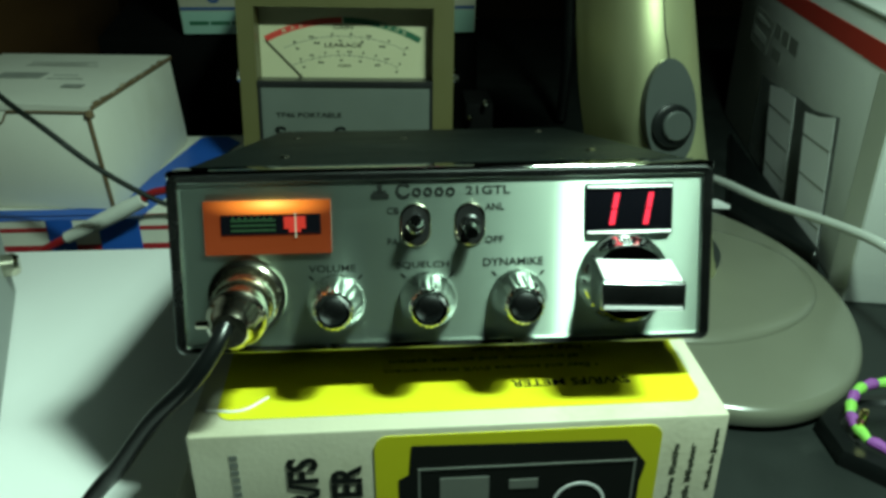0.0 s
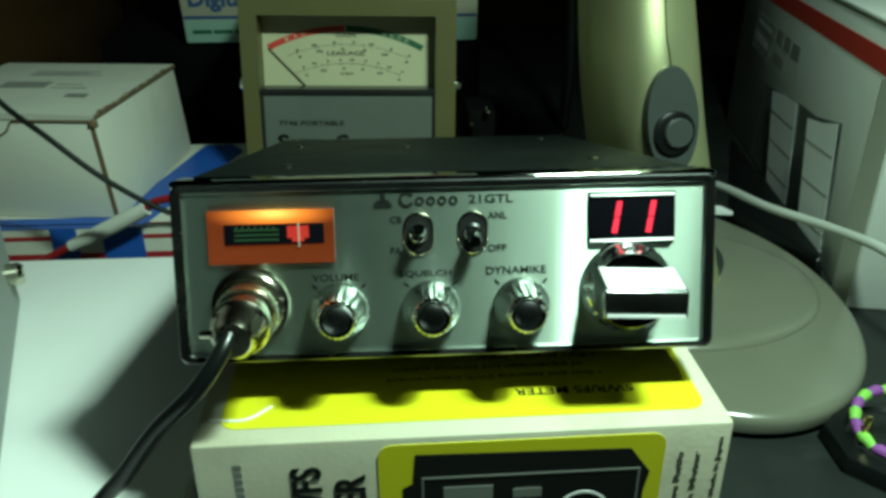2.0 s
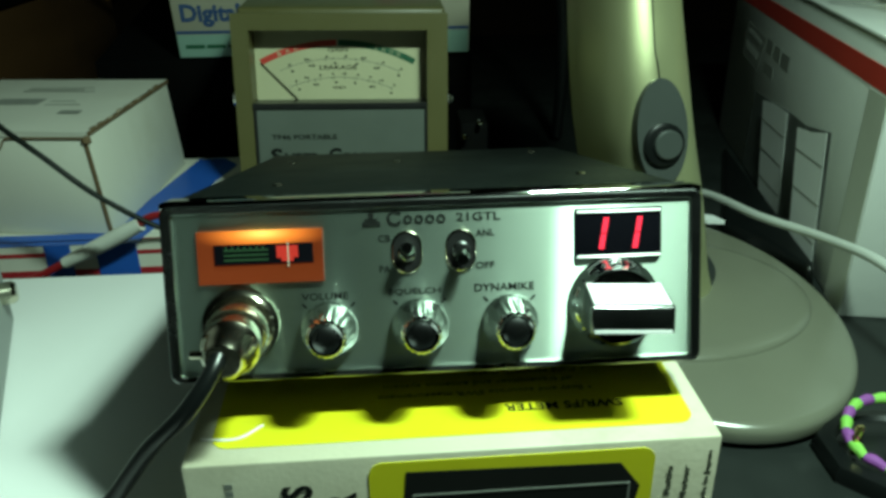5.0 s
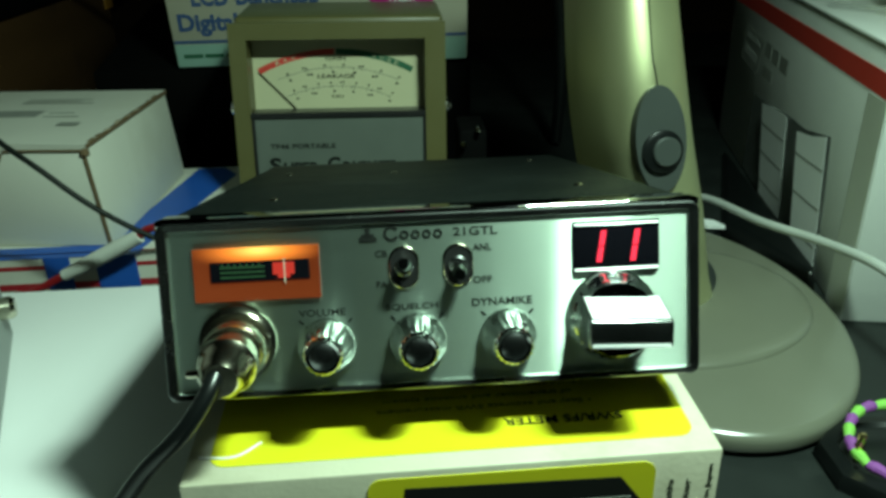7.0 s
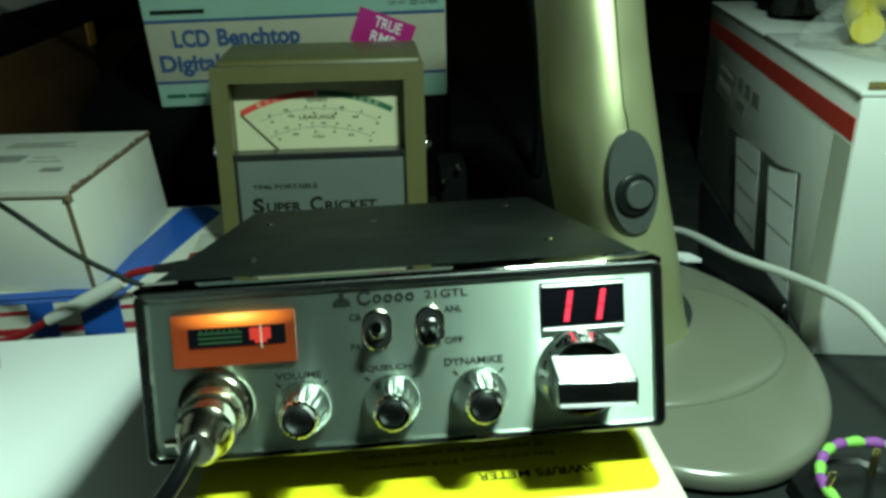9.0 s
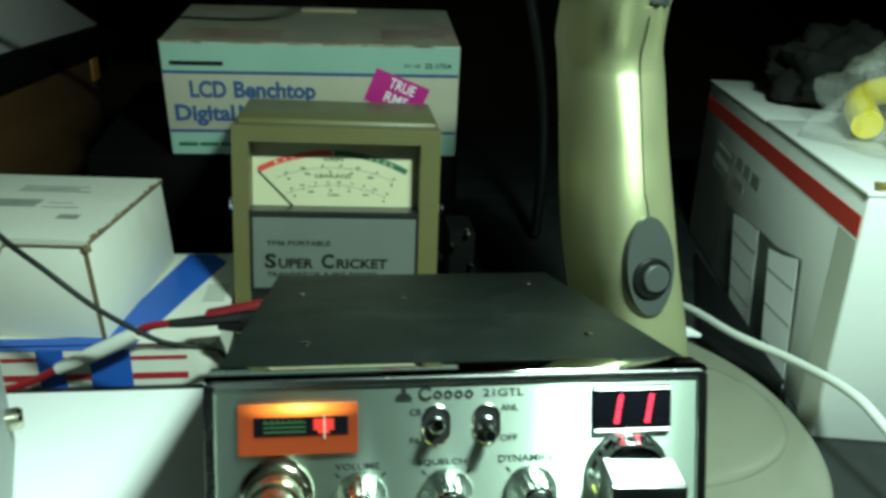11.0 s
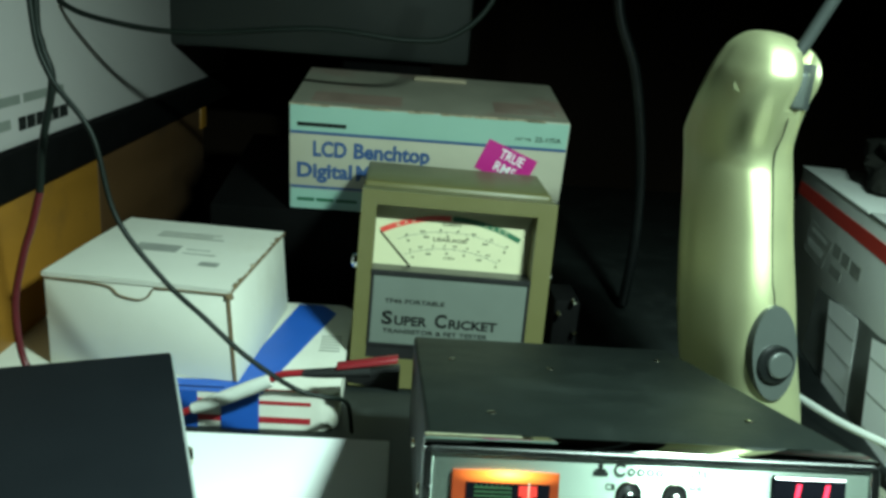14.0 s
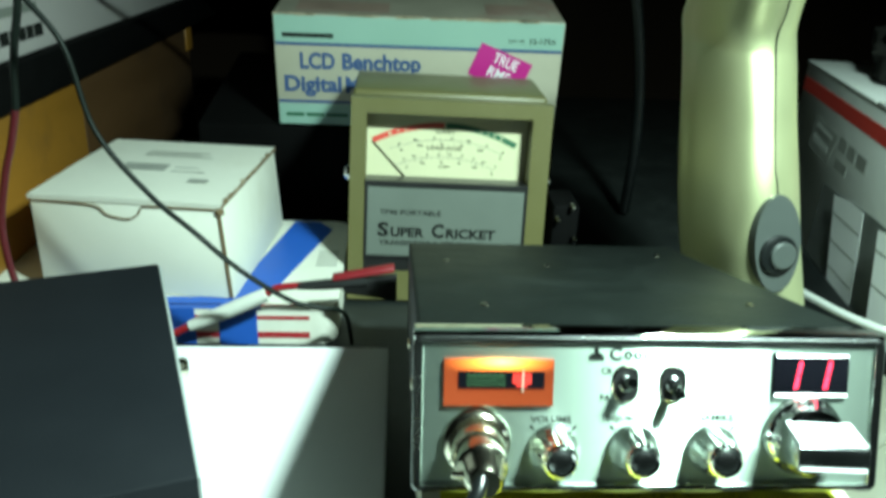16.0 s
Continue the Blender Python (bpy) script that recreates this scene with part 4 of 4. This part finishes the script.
# ---- bench meter box on a dark unit ----
def build_meter_box():
    r = thing("bench_meter_box", pose(-0.2175, 0.5555, 0.1112, 7.6, 0, -1), "blue and white printed box for a bench meter, scuffed lid", "box")
    w, d, h = 0.280, 0.156, 0.1115
    part("body", box(0, w, 0.0, d, 0, h, 0.0018), "pale", r)
    part("lid_print", prism(rounded(0.001, w - 0.001, 0.001, d - 0.001, 0.002), h, h + 0.0004), "box_top", r, "scuffed lid with faded red print")
    for q in ((0.205, 0.268, 0.018, 0.060), (0.02, 0.11, 0.012, 0.050)):
        part("lid_faded_print", bars([q], h + 0.0004, h + 0.0006), "faded", r, "faded red print")
    for k in range(34):
        x0 = random.uniform(0.0, w - 0.02)
        part("worn_edge", box(x0, x0 + random.uniform(0.004, 0.018), -0.0006, random.uniform(0.0006, 0.0022), h - random.uniform(0.0006, 0.0018), h + 0.0007, 0.0003), "card_worn", r)
    part("carry_handle", box(0.12, 0.18, 0.128, 0.140, h + 0.0004, h + 0.004, 0.0015), "card_worn", r)
    f = FRONT
    for z0, z1 in ((0.0845, h - 0.001), (0.001, 0.0225)):
        part("cyan_band", bars([(0.0012, w - 0.0012, z0, z1)], 0, 0.0004, f), "cyan", r, "pale cyan printed band")
    for z in (0.0815, 0.0235):
        part("blue_line", bars([(0.0012, w - 0.0012, z, z + 0.0028)], 0, 0.0004, f), "navy", r)
    L = lambda s, x0, z0, wd, hh, m="navy": letters(s, hh, wd, f @ Matrix.Translation((x0, z0, 0)), m, r, "lettering", 0.0004, 0.036)
    L("LCD", 0.024, 0.0580, 0.034, 0.0170)
    L("Benchtop", 0.0650, 0.0535, 0.077, 0.0215)
    L("Digital", 0.008, 0.0300, 0.056, 0.0215)
    L("Multimeter", 0.0680, 0.0345, 0.090, 0.0170)
    L("CAT. NO.", 0.2260, 0.0905, 0.017, 0.0036, "ink")
    L("22-175A", 0.2460, 0.0900, 0.027, 0.0056, "ink")
    part("makers_bar", bars([(0.008, 0.057, 0.0895, 0.0935)], 0.0004, 0.0007, f), "ink", r)
    part("small_print", bars([(0.008, 0.026, 0.0095, 0.0130), (0.028, 0.046, 0.0095, 0.0130), (0.048, 0.070, 0.0095, 0.0130)], 0.0004, 0.0007, f), "green", r)
    st = f @ Matrix.Translation((0.1895, 0.0630, 0.0004)) @ Matrix.Rotation(radians(-22), 4, "Z")
    part("sticker", bars([(0.0, 0.0555, -0.004, 0.0295)], 0, 0.0004, st), "magenta", r, "magenta sticker")
    letters("TRUE", 0.0105, 0.026, st @ Matrix.Translation((0.017, 0.0160, 0.0004)), "white_print", r, "lettering", 0.0003, 0.012)
    letters("RMS", 0.0105, 0.023, st @ Matrix.Translation((0.0175, 0.0020, 0.0004)), "white_print", r, "lettering", 0.0003, 0.012)


build_meter_box()
r = thing("equipment_case", Matrix(), "black equipment case in deep shadow under a box", "case")
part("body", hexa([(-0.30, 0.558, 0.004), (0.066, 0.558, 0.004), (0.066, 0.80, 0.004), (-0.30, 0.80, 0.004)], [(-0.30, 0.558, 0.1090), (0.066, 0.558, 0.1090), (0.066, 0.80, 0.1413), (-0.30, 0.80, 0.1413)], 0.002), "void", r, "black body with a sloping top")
part("front_panel", box(-0.10, 0.02, 0.551, 0.558, 0.01, 0.10, 0.002), "brown", r, "dark brown front panel")
for fx in (-0.28, 0.046):
    part("foot", box(fx - 0.01, fx + 0.01, 0.58, 0.60, 0, 0.004), "rubber", r)
    part("foot", box(fx - 0.01, fx + 0.01, 0.76, 0.78, 0, 0.004), "rubber", r)


# ---- white mailer box on a taped mailing box ----
def build_mailer():
    r = thing("mailer_box", pose(-0.2280, 0.3215, 0.031, 0, 0, -6), "plain white tuck-flap mailer box with faint printing", "box")
    w, d, h = 0.146, 0.156, 0.0780
    part("body", hexa([(-w, 0, 0), (0.006, 0, 0), (0.006, d, 0), (-w, d, 0)], [(-w, 0, h - 0.003), (0, 0, h - 0.003), (0, d, h - 0.003), (-w, d, h - 0.003)], 0.0008), "card", r)
    # lid a little proud, sagging at the front tuck
    bm = bmesh.new()
    n = 16
    def lid_row(y, z, sag):
        return [bm.verts.new((-w - 0.001 + (w + 0.002) * k / n, y, z + sag * math.sin(math.pi * k / n))) for k in range(n + 1)]
    a, b, c, e = lid_row(-0.001, h - 0.0035, 0), lid_row(-0.0015, h, 0.0012), lid_row(d * 0.5, h + 0.001, 0.0012), lid_row(d, h, 0)
    z2 = lid_row(d, h - 0.003, 0)
    for p, q in ((a, b), (b, c), (c, e), (e, z2)):
        for k in range(n):
            bm.faces.new((p[k], p[k + 1], q[k + 1], q[k]))
    part("lid", bm, "card", r, "white lid, slightly bowed")
    part("lid_edge", bars([(-0.0004, 0.0016, -0.0005, d)], h - 0.0030, h - 0.0002), "card_edge", r)
    part("corner_edge", hexa([(0.0022, -0.0009, 0.001), (0.0048, -0.0009, 0.001), (0.0048, 0.0005, 0.001), (0.0022, 0.0005, 0.001)], [(-0.0034, -0.0009, h - 0.004), (-0.0006, -0.0009, h - 0.004), (-0.0006, 0.0005, h - 0.004), (-0.0034, 0.0005, h - 0.004)]), "card_edge", r)
    line = [(-w + 0.002, -0.001, h - 0.004), (-0.098, -0.001, h - 0.006), (-0.087, -0.001, h - 0.013), (-0.072, -0.001, h - 0.0155), (-0.064, -0.001, h - 0.012), (-0.060, -0.001, h - 0.006), (-0.052, -0.001, h - 0.0045), (-0.003, -0.001, h - 0.0045)]
    part("tuck_slot", sweep(line, 0.0007, 6, 6), "card_edge", r)
    part("crushed_corner", lump(-0.001, 0.000, h - 0.008, 0.0035, 0.0028, 0.0040, 5, 0.35, 8), "card_edge", r, "crushed brown corner")
    for k in range(16):
        y = random.uniform(0.004, d - 0.02)
        part("fold_scuff", box(-0.0012, 0.0022, y, y + random.uniform(0.003, 0.010), h - 0.0008, h + random.uniform(0.0002, 0.0010), 0.0003), "card_edge" if k % 3 else "card_worn", r)
    for q in ((-0.105, -0.068, 0.064, 0.082), (-0.040, -0.024, 0.040, 0.048), (-0.062, -0.042, 0.074, 0.076), (-0.062, -0.034, 0.064, 0.0655), (-0.100, -0.040, 0.105, 0.1062), (-0.100, -0.052, 0.111, 0.1122), (-0.100, -0.046, 0.117, 0.1182)):
        part("label_print", bars([q], h + 0.0021, h + 0.0023), "soft_ink", r)


build_mailer()


def build_taped_box():
    r = thing("taped_mailing_box", Matrix(), "flat white mailing box with red stripes and blue tape", "box")
    part("body", prism(rounded(-0.44, -0.142, 0.305, 0.492, 0.016, 5), 0, 0.0305, None, 0.004), "card", r)
    f = Matrix.Translation((0, 0.305, 0)) @ FRONT
    for z in (0.0055, 0.0215):
        part("red_stripe", bars([(-0.42, -0.163, z, z + (0.0052 if z < 0.01 else 0.0032))], 0, 0.0003, f), "stripe_red", r)
    part("top_stripe", bars([(-0.42, -0.158, 0.3105, 0.3125)], 0.0305, 0.0308), "stripe_red", r)
    for x0, x1 in ((-0.268, -0.250), (-0.232, -0.203)):
        part("blue_tape", box(x0, x1, 0.3040, 0.3049, 0.0, 0.0308), "blue", r, "blue tape")
    tape = prism([(-0.232, 0.3045), (-0.203, 0.3045), (-0.158, 0.470), (-0.172, 0.489), (-0.196, 0.489)], 0.0305, 0.0309)
    part("blue_tape", tape, "blue", r, "blue tape")
    part("blue_tape", bars([(-0.42, -0.200, 0.3045, 0.324)], 0.0305, 0.0308), "blue", r, "blue tape")
    part("label_print", bars([(-0.166, -0.148, 0.386 + 0.006 * k, 0.388 + 0.006 * k) for k in range(6)], 0.0305, 0.0307), "grey_ink", r)


build_taped_box()

# ---- test leads ----
r = thing("test_probe", Matrix(), "white-sleeved test lead with red and black clip", "test lead")
part("sleeve", sweep([(-0.250, 0.292, 0.0225), (-0.221, 0.290, 0.0365), (-0.191, 0.288, 0.0520)], 0.0055, 16, 6, [0.0042, 0.0052, 0.0056, 0.0056, 0.0050]), "probe", r)
part("lead", sweep([(-0.33, 0.285, 0.006), (-0.28, 0.289, 0.0105), (-0.248, 0.292, 0.0235)], 0.0028, 10, 6), "red_wire", r)
part("lead_end", sweep([(-0.193, 0.288, 0.0515), (-0.183, 0.287, 0.0575), (-0.166, 0.286, 0.0605)], 0.0028, 10, 6), "red_wire", r)
part("clip_body", sweep([(-0.168, 0.286, 0.0600), (-0.150, 0.286, 0.0612), (-0.118, 0.285, 0.0650)], 0.0045, 12, 6, [0.0030, 0.0040, 0.0048]), "black", r)
part("clip_lever", hexa([(-0.143, 0.281, 0.066), (-0.098, 0.281, 0.074), (-0.098, 0.291, 0.074), (-0.143, 0.291, 0.066)], [(-0.143, 0.282, 0.0692), (-0.098, 0.282, 0.0778), (-0.098, 0.290, 0.0778), (-0.143, 0.290, 0.0692)], 0.001), "clip_red", r, "red clip lever")
part("clip_jaw", hexa([(-0.135, 0.282, 0.056), (-0.096, 0.282, 0.050), (-0.096, 0.290, 0.050), (-0.135, 0.290, 0.056)], [(-0.135, 0.282, 0.066), (-0.096, 0.282, 0.070), (-0.096, 0.290, 0.070), (-0.135, 0.290, 0.066)], 0.001), "black", r)

tagged(part("hanging_cord", sweep([(-0.345, 0.285, 0.44), (-0.338, 0.272, 0.31), (-0.329, 0.27, 0.268), (-0.304, 0.268, 0.232), (-0.290, 0.265, 0.178), (-0.258, 0.258, 0.138), (-0.230, 0.25, 0.116), (-0.202, 0.25, 0.0890), (-0.170, 0.255, 0.0640), (-0.150, 0.257, 0.0575), (-0.139, 0.264, 0.0525), (-0.133, 0.284, 0.036), (-0.130, 0.300, 0.004)], 0.0018, 12, 8), "cord_green"), "thin dark green cord hanging down past the boxes", "cord")
r = thing("test_lead", Matrix(), "red test lead hanging beside the boxes, shaded upper length painted dark", "cord")
# same red lead higher up; its shade is painted with the dark cord colour
part("shaded_length", sweep([(-0.340, 0.305, 0.44), (-0.347, 0.30, 0.310), (-0.345, 0.30, 0.282), (-0.340, 0.30, 0.259), (-0.349, 0.30, 0.218), (-0.354, 0.30, 0.182)], 0.0026, 12, 8), "cord_green", r, "upper length of the red lead, shade painted as near-black")
part("red_length", sweep([(-0.354, 0.30, 0.182), (-0.361, 0.30, 0.158), (-0.369, 0.30, 0.135), (-0.378, 0.30, 0.096), (-0.375, 0.298, 0.055), (-0.362, 0.292, 0.0420), (-0.335, 0.285, 0.0345)], 0.0026, 12, 8), "dark_red_wire", r, "red lead")
tagged(part("slack_cable", sweep([(-0.45, 0.52, 0.345), (-0.415, 0.50, 0.303), (-0.369, 0.50, 0.288), (-0.299, 0.50, 0.284), (-0.188, 0.50, 0.296), (-0.106, 0.50, 0.292), (-0.065, 0.50, 0.299), (-0.032, 0.50, 0.331), (-0.01, 0.50, 0.40)], 0.0026, 12, 8), "cord_green"), "slack black cable hanging across", "cable")
tagged(part("grey_hose", sweep([(0.100, 0.60, 0.46), (0.109, 0.60, 0.342), (0.138, 0.60, 0.27), (0.158, 0.60, 0.18), (0.166, 0.60, 0.09), (0.165, 0.605, 0.006)], 0.0060, 14, 8), "rubber"), "glossy dark grey hose hanging in the shadow", "hose")

# ---- white box and dark case in the foreground ----
r = thing("white_box", Matrix(), "plain white shallow cardboard box lying on the bench", "box")
part("body", box(-0.559, -0.102, -0.299, 0.2185, 0, 0.030, 0.001), "paper", r)
part("lid", box(-0.56, -0.101, -0.30, 0.2195, 0.0205, 0.048, 0.0015), "paper", r)
r = thing("dark_case", Matrix.Translation((-0.228, 0.167, 0.048)) @ Matrix.Rotation(radians(19.5), 4, "Z"), "dark blue-grey instrument case on a white box", "case")
part("cover", box(-0.24, 0, -0.19, 0, 0.0, 0.083, 0.0015), "dark_box", r)
# thin paler sheet over the side, coloured as if lit by the lamp
part("lit_side_face", box(0, 0.0012, -0.188, -0.002, 0.002, 0.081), "side_lit", r, "side face of the case, lamplight painted in as grey")
part("side_knob", lathe([(0.006, 0), (0.006, 0.006), (0.0045, 0.008)], 24, Matrix.Translation((0.001, -0.02, 0.026)) @ Matrix.Rotation(radians(90), 4, "Y")), "dull_metal", r)


# ---- shelf at the side: ochre board, dark ledge, white carton ----
SHELF = Matrix.Translation((-0.418, 0.45, 0)) @ Matrix.Rotation(radians(-1.7), 4, "Z") @ Matrix.Translation((0.418, -0.45, 0))
r = thing("side_shelf", SHELF, "ochre wooden board carrying a black ledge", "shelf")
part("front_board", box(-0.45, -0.415, 0.20, 0.560, 0.0, 0.150, 0.003), "wood", r)
# the board goes on in a darker brown from here to the back
part("rear_board", box(-0.45, -0.4155, 0.561, 0.945, 0.0, 0.150, 0.003), "rear_wood", r, "dark brown rear length of the board")
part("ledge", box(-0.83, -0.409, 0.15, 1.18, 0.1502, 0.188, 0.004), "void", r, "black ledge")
part("end_cap", box(-0.452, -0.413, 0.925, 0.953, 0.118, 0.150, 0.002), "wood", r)
part("support", box(-0.84, -0.80, 0.2, 1.2, 0.0, 0.1502), "brown", r)
r = thing("white_shipping_carton", SHELF, "large white printed shipping carton on a black ledge", "carton")
part("body", box(-0.80, -0.418, 0.17, 1.09, 0.188, 0.56, 0.003), "big_carton", r)
sd = Matrix.Translation((-0.418, 0, 0)) @ Matrix.Rotation(radians(90), 4, "Z") @ FRONT
for k, (a0, a1) in enumerate(((0.416, 0.426), (0.430, 0.442), (0.446, 0.458), (0.462, 0.472), (0.476, 0.486), (0.490, 0.504))):
    part("brand_bar", bars([(a0 - 0.001, a1 + 0.001, 0.2005, 0.2115)], 0, 0.0004, sd), "ink", r, "black printed bar")
part("print_bar", bars([(0.372, 0.420, 0.2225, 0.2300), (0.426, 0.500, 0.2225, 0.2300), (0.372, 0.402, 0.2040, 0.2120)], 0, 0.0004, sd), "grey_ink", r)

# ---- monitor behind ----
r = thing("monitor", Matrix(), "dull grey monitor back in shadow above the boxes", "monitor")
part("housing", box(-0.44, -0.023, 0.81, 0.90, 0.246, 0.56, 0.008), "monitor", r)
part("neck", box(-0.19, -0.07, 0.835, 0.875, 0.012, 0.25, 0.004), "void", r)
part("foot", box(-0.26, 0.0, 0.81, 0.95, 0, 0.012, 0.004), "void", r)


# ---- shipping carton with red band ----
def build_carton():
    ex, ey = Vector((0.277, 0.210, 0)), Vector((0.361, 0.636, 0))
    d = (ey - ex)
    ln = d.length
    a = math.atan2(-d.x, d.y)
    r = thing("red_banded_carton", Matrix.Translation(ex) @ Matrix.Rotation(a, 4, "Z"), "white shipping carton with red band and torn label, worn", "carton")
    w, h = 0.26, 0.1755
    bm = box(0, w, 0, ln, 0, h, 0.002)
    part("body", bm, "carton", r)
    for k, (y0, y1) in enumerate(((0.0, ln * 0.5), (ln * 0.5 + 0.002, ln))):
        part("top_flap", hexa([(-0.001, y0, h), (w, y0, h), (w, y1, h), (-0.001, y1, h)], [(-0.001, y0, h + 0.003), (w, y0, h + 0.003), (w, y1, h + 0.004), (-0.001, y1, h + 0.0035)], 0.001), "carton", r)
    s = Matrix.Rotation(radians(-90), 4, "Z") @ FRONT  # y to the side becomes x
    S = lambda rects, h0, h1: bars([(-b, -a0, c, e) for a0, b, c, e in rects], h0, h1, s)
    part("red_band", S([(0.003, ln - 0.004, 0.1475, 0.1620)], 0, 0.0004), "red", r, "red printed band")
    P = lambda pts: [(-a0, z) for a0, z in pts]
    mark = part("postal_mark", prism(P([(0.372, 0.098), (0.305, 0.095), (0.290, 0.128), (0.365, 0.133)]), 0, 0.0002, s), "soft_ink", r, "dark printed emblem")
    for pts in ([(0.362, 0.106), (0.312, 0.104), (0.309, 0.111), (0.362, 0.114)], [(0.362, 0.122), (0.305, 0.120), (0.303, 0.124), (0.355, 0.127)]):
        part("postal_mark_stroke", prism(P(pts), 0.0002, 0.0004, s), "carton", mark)
    for a0, a1, z0, z1 in ((0.262, 0.284, 0.117, 0.130), (0.236, 0.258, 0.116, 0.129), (0.206, 0.232, 0.115, 0.128), (0.250, 0.284, 0.099, 0.109)):
        part("postal_print", S([(a0, a1, z0, z1)], 0, 0.0002), "soft_ink", r)
    # dark patch behind the labels: the shade there is put into its colour
    part("label_pouch_shade", prism(P([(0.305, 0.002), (0.300, 0.078), (0.252, 0.081), (0.180, 0.089), (0.135, 0.091), (0.080, 0.102), (0.070, 0.060), (0.062, 0.002)]), 0.0, 0.0002, s), "pouch", r, "label pouch area, shade between the labels painted dark grey")
    def curled(pts, h0, h1, near, wide, lift):
        bm = prism(P(pts), h0, h1)
        for v in bm.verts:
            v.co.z += lift * max(0.0, -v.co.x - near) / wide
        bm.transform(s)
        return bm

    for pts, near, wide, lift, rows in (([(0.226, 0.004), (0.254, 0.080), (0.222, 0.085), (0.184, 0.087), (0.166, 0.004)], 0.166, 0.07, 0.0025, ((0.232, 0.170, 0.016), (0.242, 0.176, 0.040), (0.250, 0.182, 0.064))), ([(0.112, 0.004), (0.134, 0.090), (0.108, 0.094), (0.083, 0.101), (0.066, 0.004)], 0.066, 0.05, 0.0048, ((0.114, 0.070, 0.018), (0.122, 0.074, 0.046), (0.130, 0.080, 0.074)))):
        tag = part("torn_label", curled(pts, 0.0002, 0.0004, near, wide, lift), "paper", r, "torn white label")
        for a0, a1, z in rows:
            part("label_line", curled([(a0, z), (a1, z + 0.002), (a1, z + 0.003), (a0, z + 0.001)], 0.0004, 0.0006, near, wide, lift), "grey_ink", tag)
    part("edge_tape", S([(0.001, 0.032, 0.0, 0.146)], 0, 0.0004), "probe", r, "clear tape along the corner")
    part("stamp", prism([(0.004, 0.004), (0.05, 0.002), (0.055, 0.02), (0.012, 0.024)], h + 0.0036, h + 0.004), "brass", r, "tan printed corner mark")


build_carton()
tagged(part("black_pouch", hexa([(0.250, 0.350, 0), (0.2735, 0.245, 0), (0.2795, 0.248, 0), (0.331, 0.55, 0)], [(0.262, 0.37, 0.009), (0.2735, 0.252, 0.015), (0.2785, 0.255, 0.019), (0.330, 0.54, 0.010)], 0.003, 3), "rubber"), "black soft pouch pushed against a carton", "pouch")


CT = 0.1797
tagged(part("dark_cloth", lump(0.425, 0.50, CT, 0.062, 0.07, 0.05, 3, 0.3), "cloth"), "crumpled dark grey cloth on a carton", "cloth")
r = thing("yellow_cord_hank", Matrix(), "coiled yellow rubber cord", "cord")
part("coil", sweep([(0.352, 0.335, CT + 0.014), (0.372, 0.38, CT + 0.024), (0.415, 0.40, CT + 0.030), (0.450, 0.37, CT + 0.026), (0.435, 0.325, CT + 0.020), (0.395, 0.305, CT + 0.016), (0.358, 0.315, CT + 0.013)], 0.0115, 16, 8), "yellow_plastic", r)
b = part("plastic_bag", lump(0.40, 0.325, CT, 0.075, 0.085, 0.055, 9, 0.3), "film")
tagged(b, "crumpled clear plastic bag on a carton", "bag")

# ---- plug with striped cord, scrap ----
r = thing("black_plug", pose(0.226, 0.070, 0), "black octagonal plug with brass prongs", "plug")
part("housing", lathe([(0.034, 0), (0.035, 0.003), (0.033, 0.009), (0.026, 0.0105), (0.024, 0.0085), (0.006, 0.0085)], 8, Matrix.Rotation(radians(20), 4, "Z")), "rubber", r)
for px, py in ((-0.021, -0.004), (0.010, 0.010)):
    part("prong", box(px - 0.0018, px + 0.0018, py - 0.0012, py + 0.0012, 0.010, 0.027, 0.0005), "brass", r)
r = thing("striped_cord_loop", Matrix(), "braided lime green and purple cord loop", "cord")
n = 19
loop = []
for k in range(n + 1):
    a = 2 * math.pi * k / n + 0.35
    loop.append((0.2325 + 0.0285 * math.cos(a) + 0.0018 * math.sin(3 * a), 0.0705 + 0.0245 * math.sin(a) + 0.0016 * math.cos(2 * a), 0.0165 + 0.005 * math.sin(a)))
for k in range(n):
    p, q = Vector(loop[k]), Vector(loop[k + 1])
    part("braid", sweep([p, (p + q) / 2 + Vector((0, 0, 0.0008)), q], 0.0028, 10, 4, [0.0021, 0.0030, 0.0026, 0.0022]), "lime" if k % 2 else "purple", r)
tagged(part("paper_scrap", prism([(0.225, 0.344), (0.233, 0.335), (0.246, 0.333), (0.241, 0.345), (0.232, 0.349)], 0.0148, 0.0178, None, 0.001), "paper"), "small white paper scrap on the bench", "scrap")
r = thing("terminal_posts", pose(0.052, 0.41, 0), "small black terminal block with chrome posts", "terminal")
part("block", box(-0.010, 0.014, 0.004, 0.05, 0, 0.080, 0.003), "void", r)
for k, (px, pz) in enumerate(((-0.006, 0.070), (0.006, 0.082), (0.010, 0.052))):
    part("post", lathe([(0.0022, 0), (0.0022, 0.005), (0.0012, 0.0065)], 20, Matrix.Translation((px, 0, pz)) @ FRONT), "chrome", r)
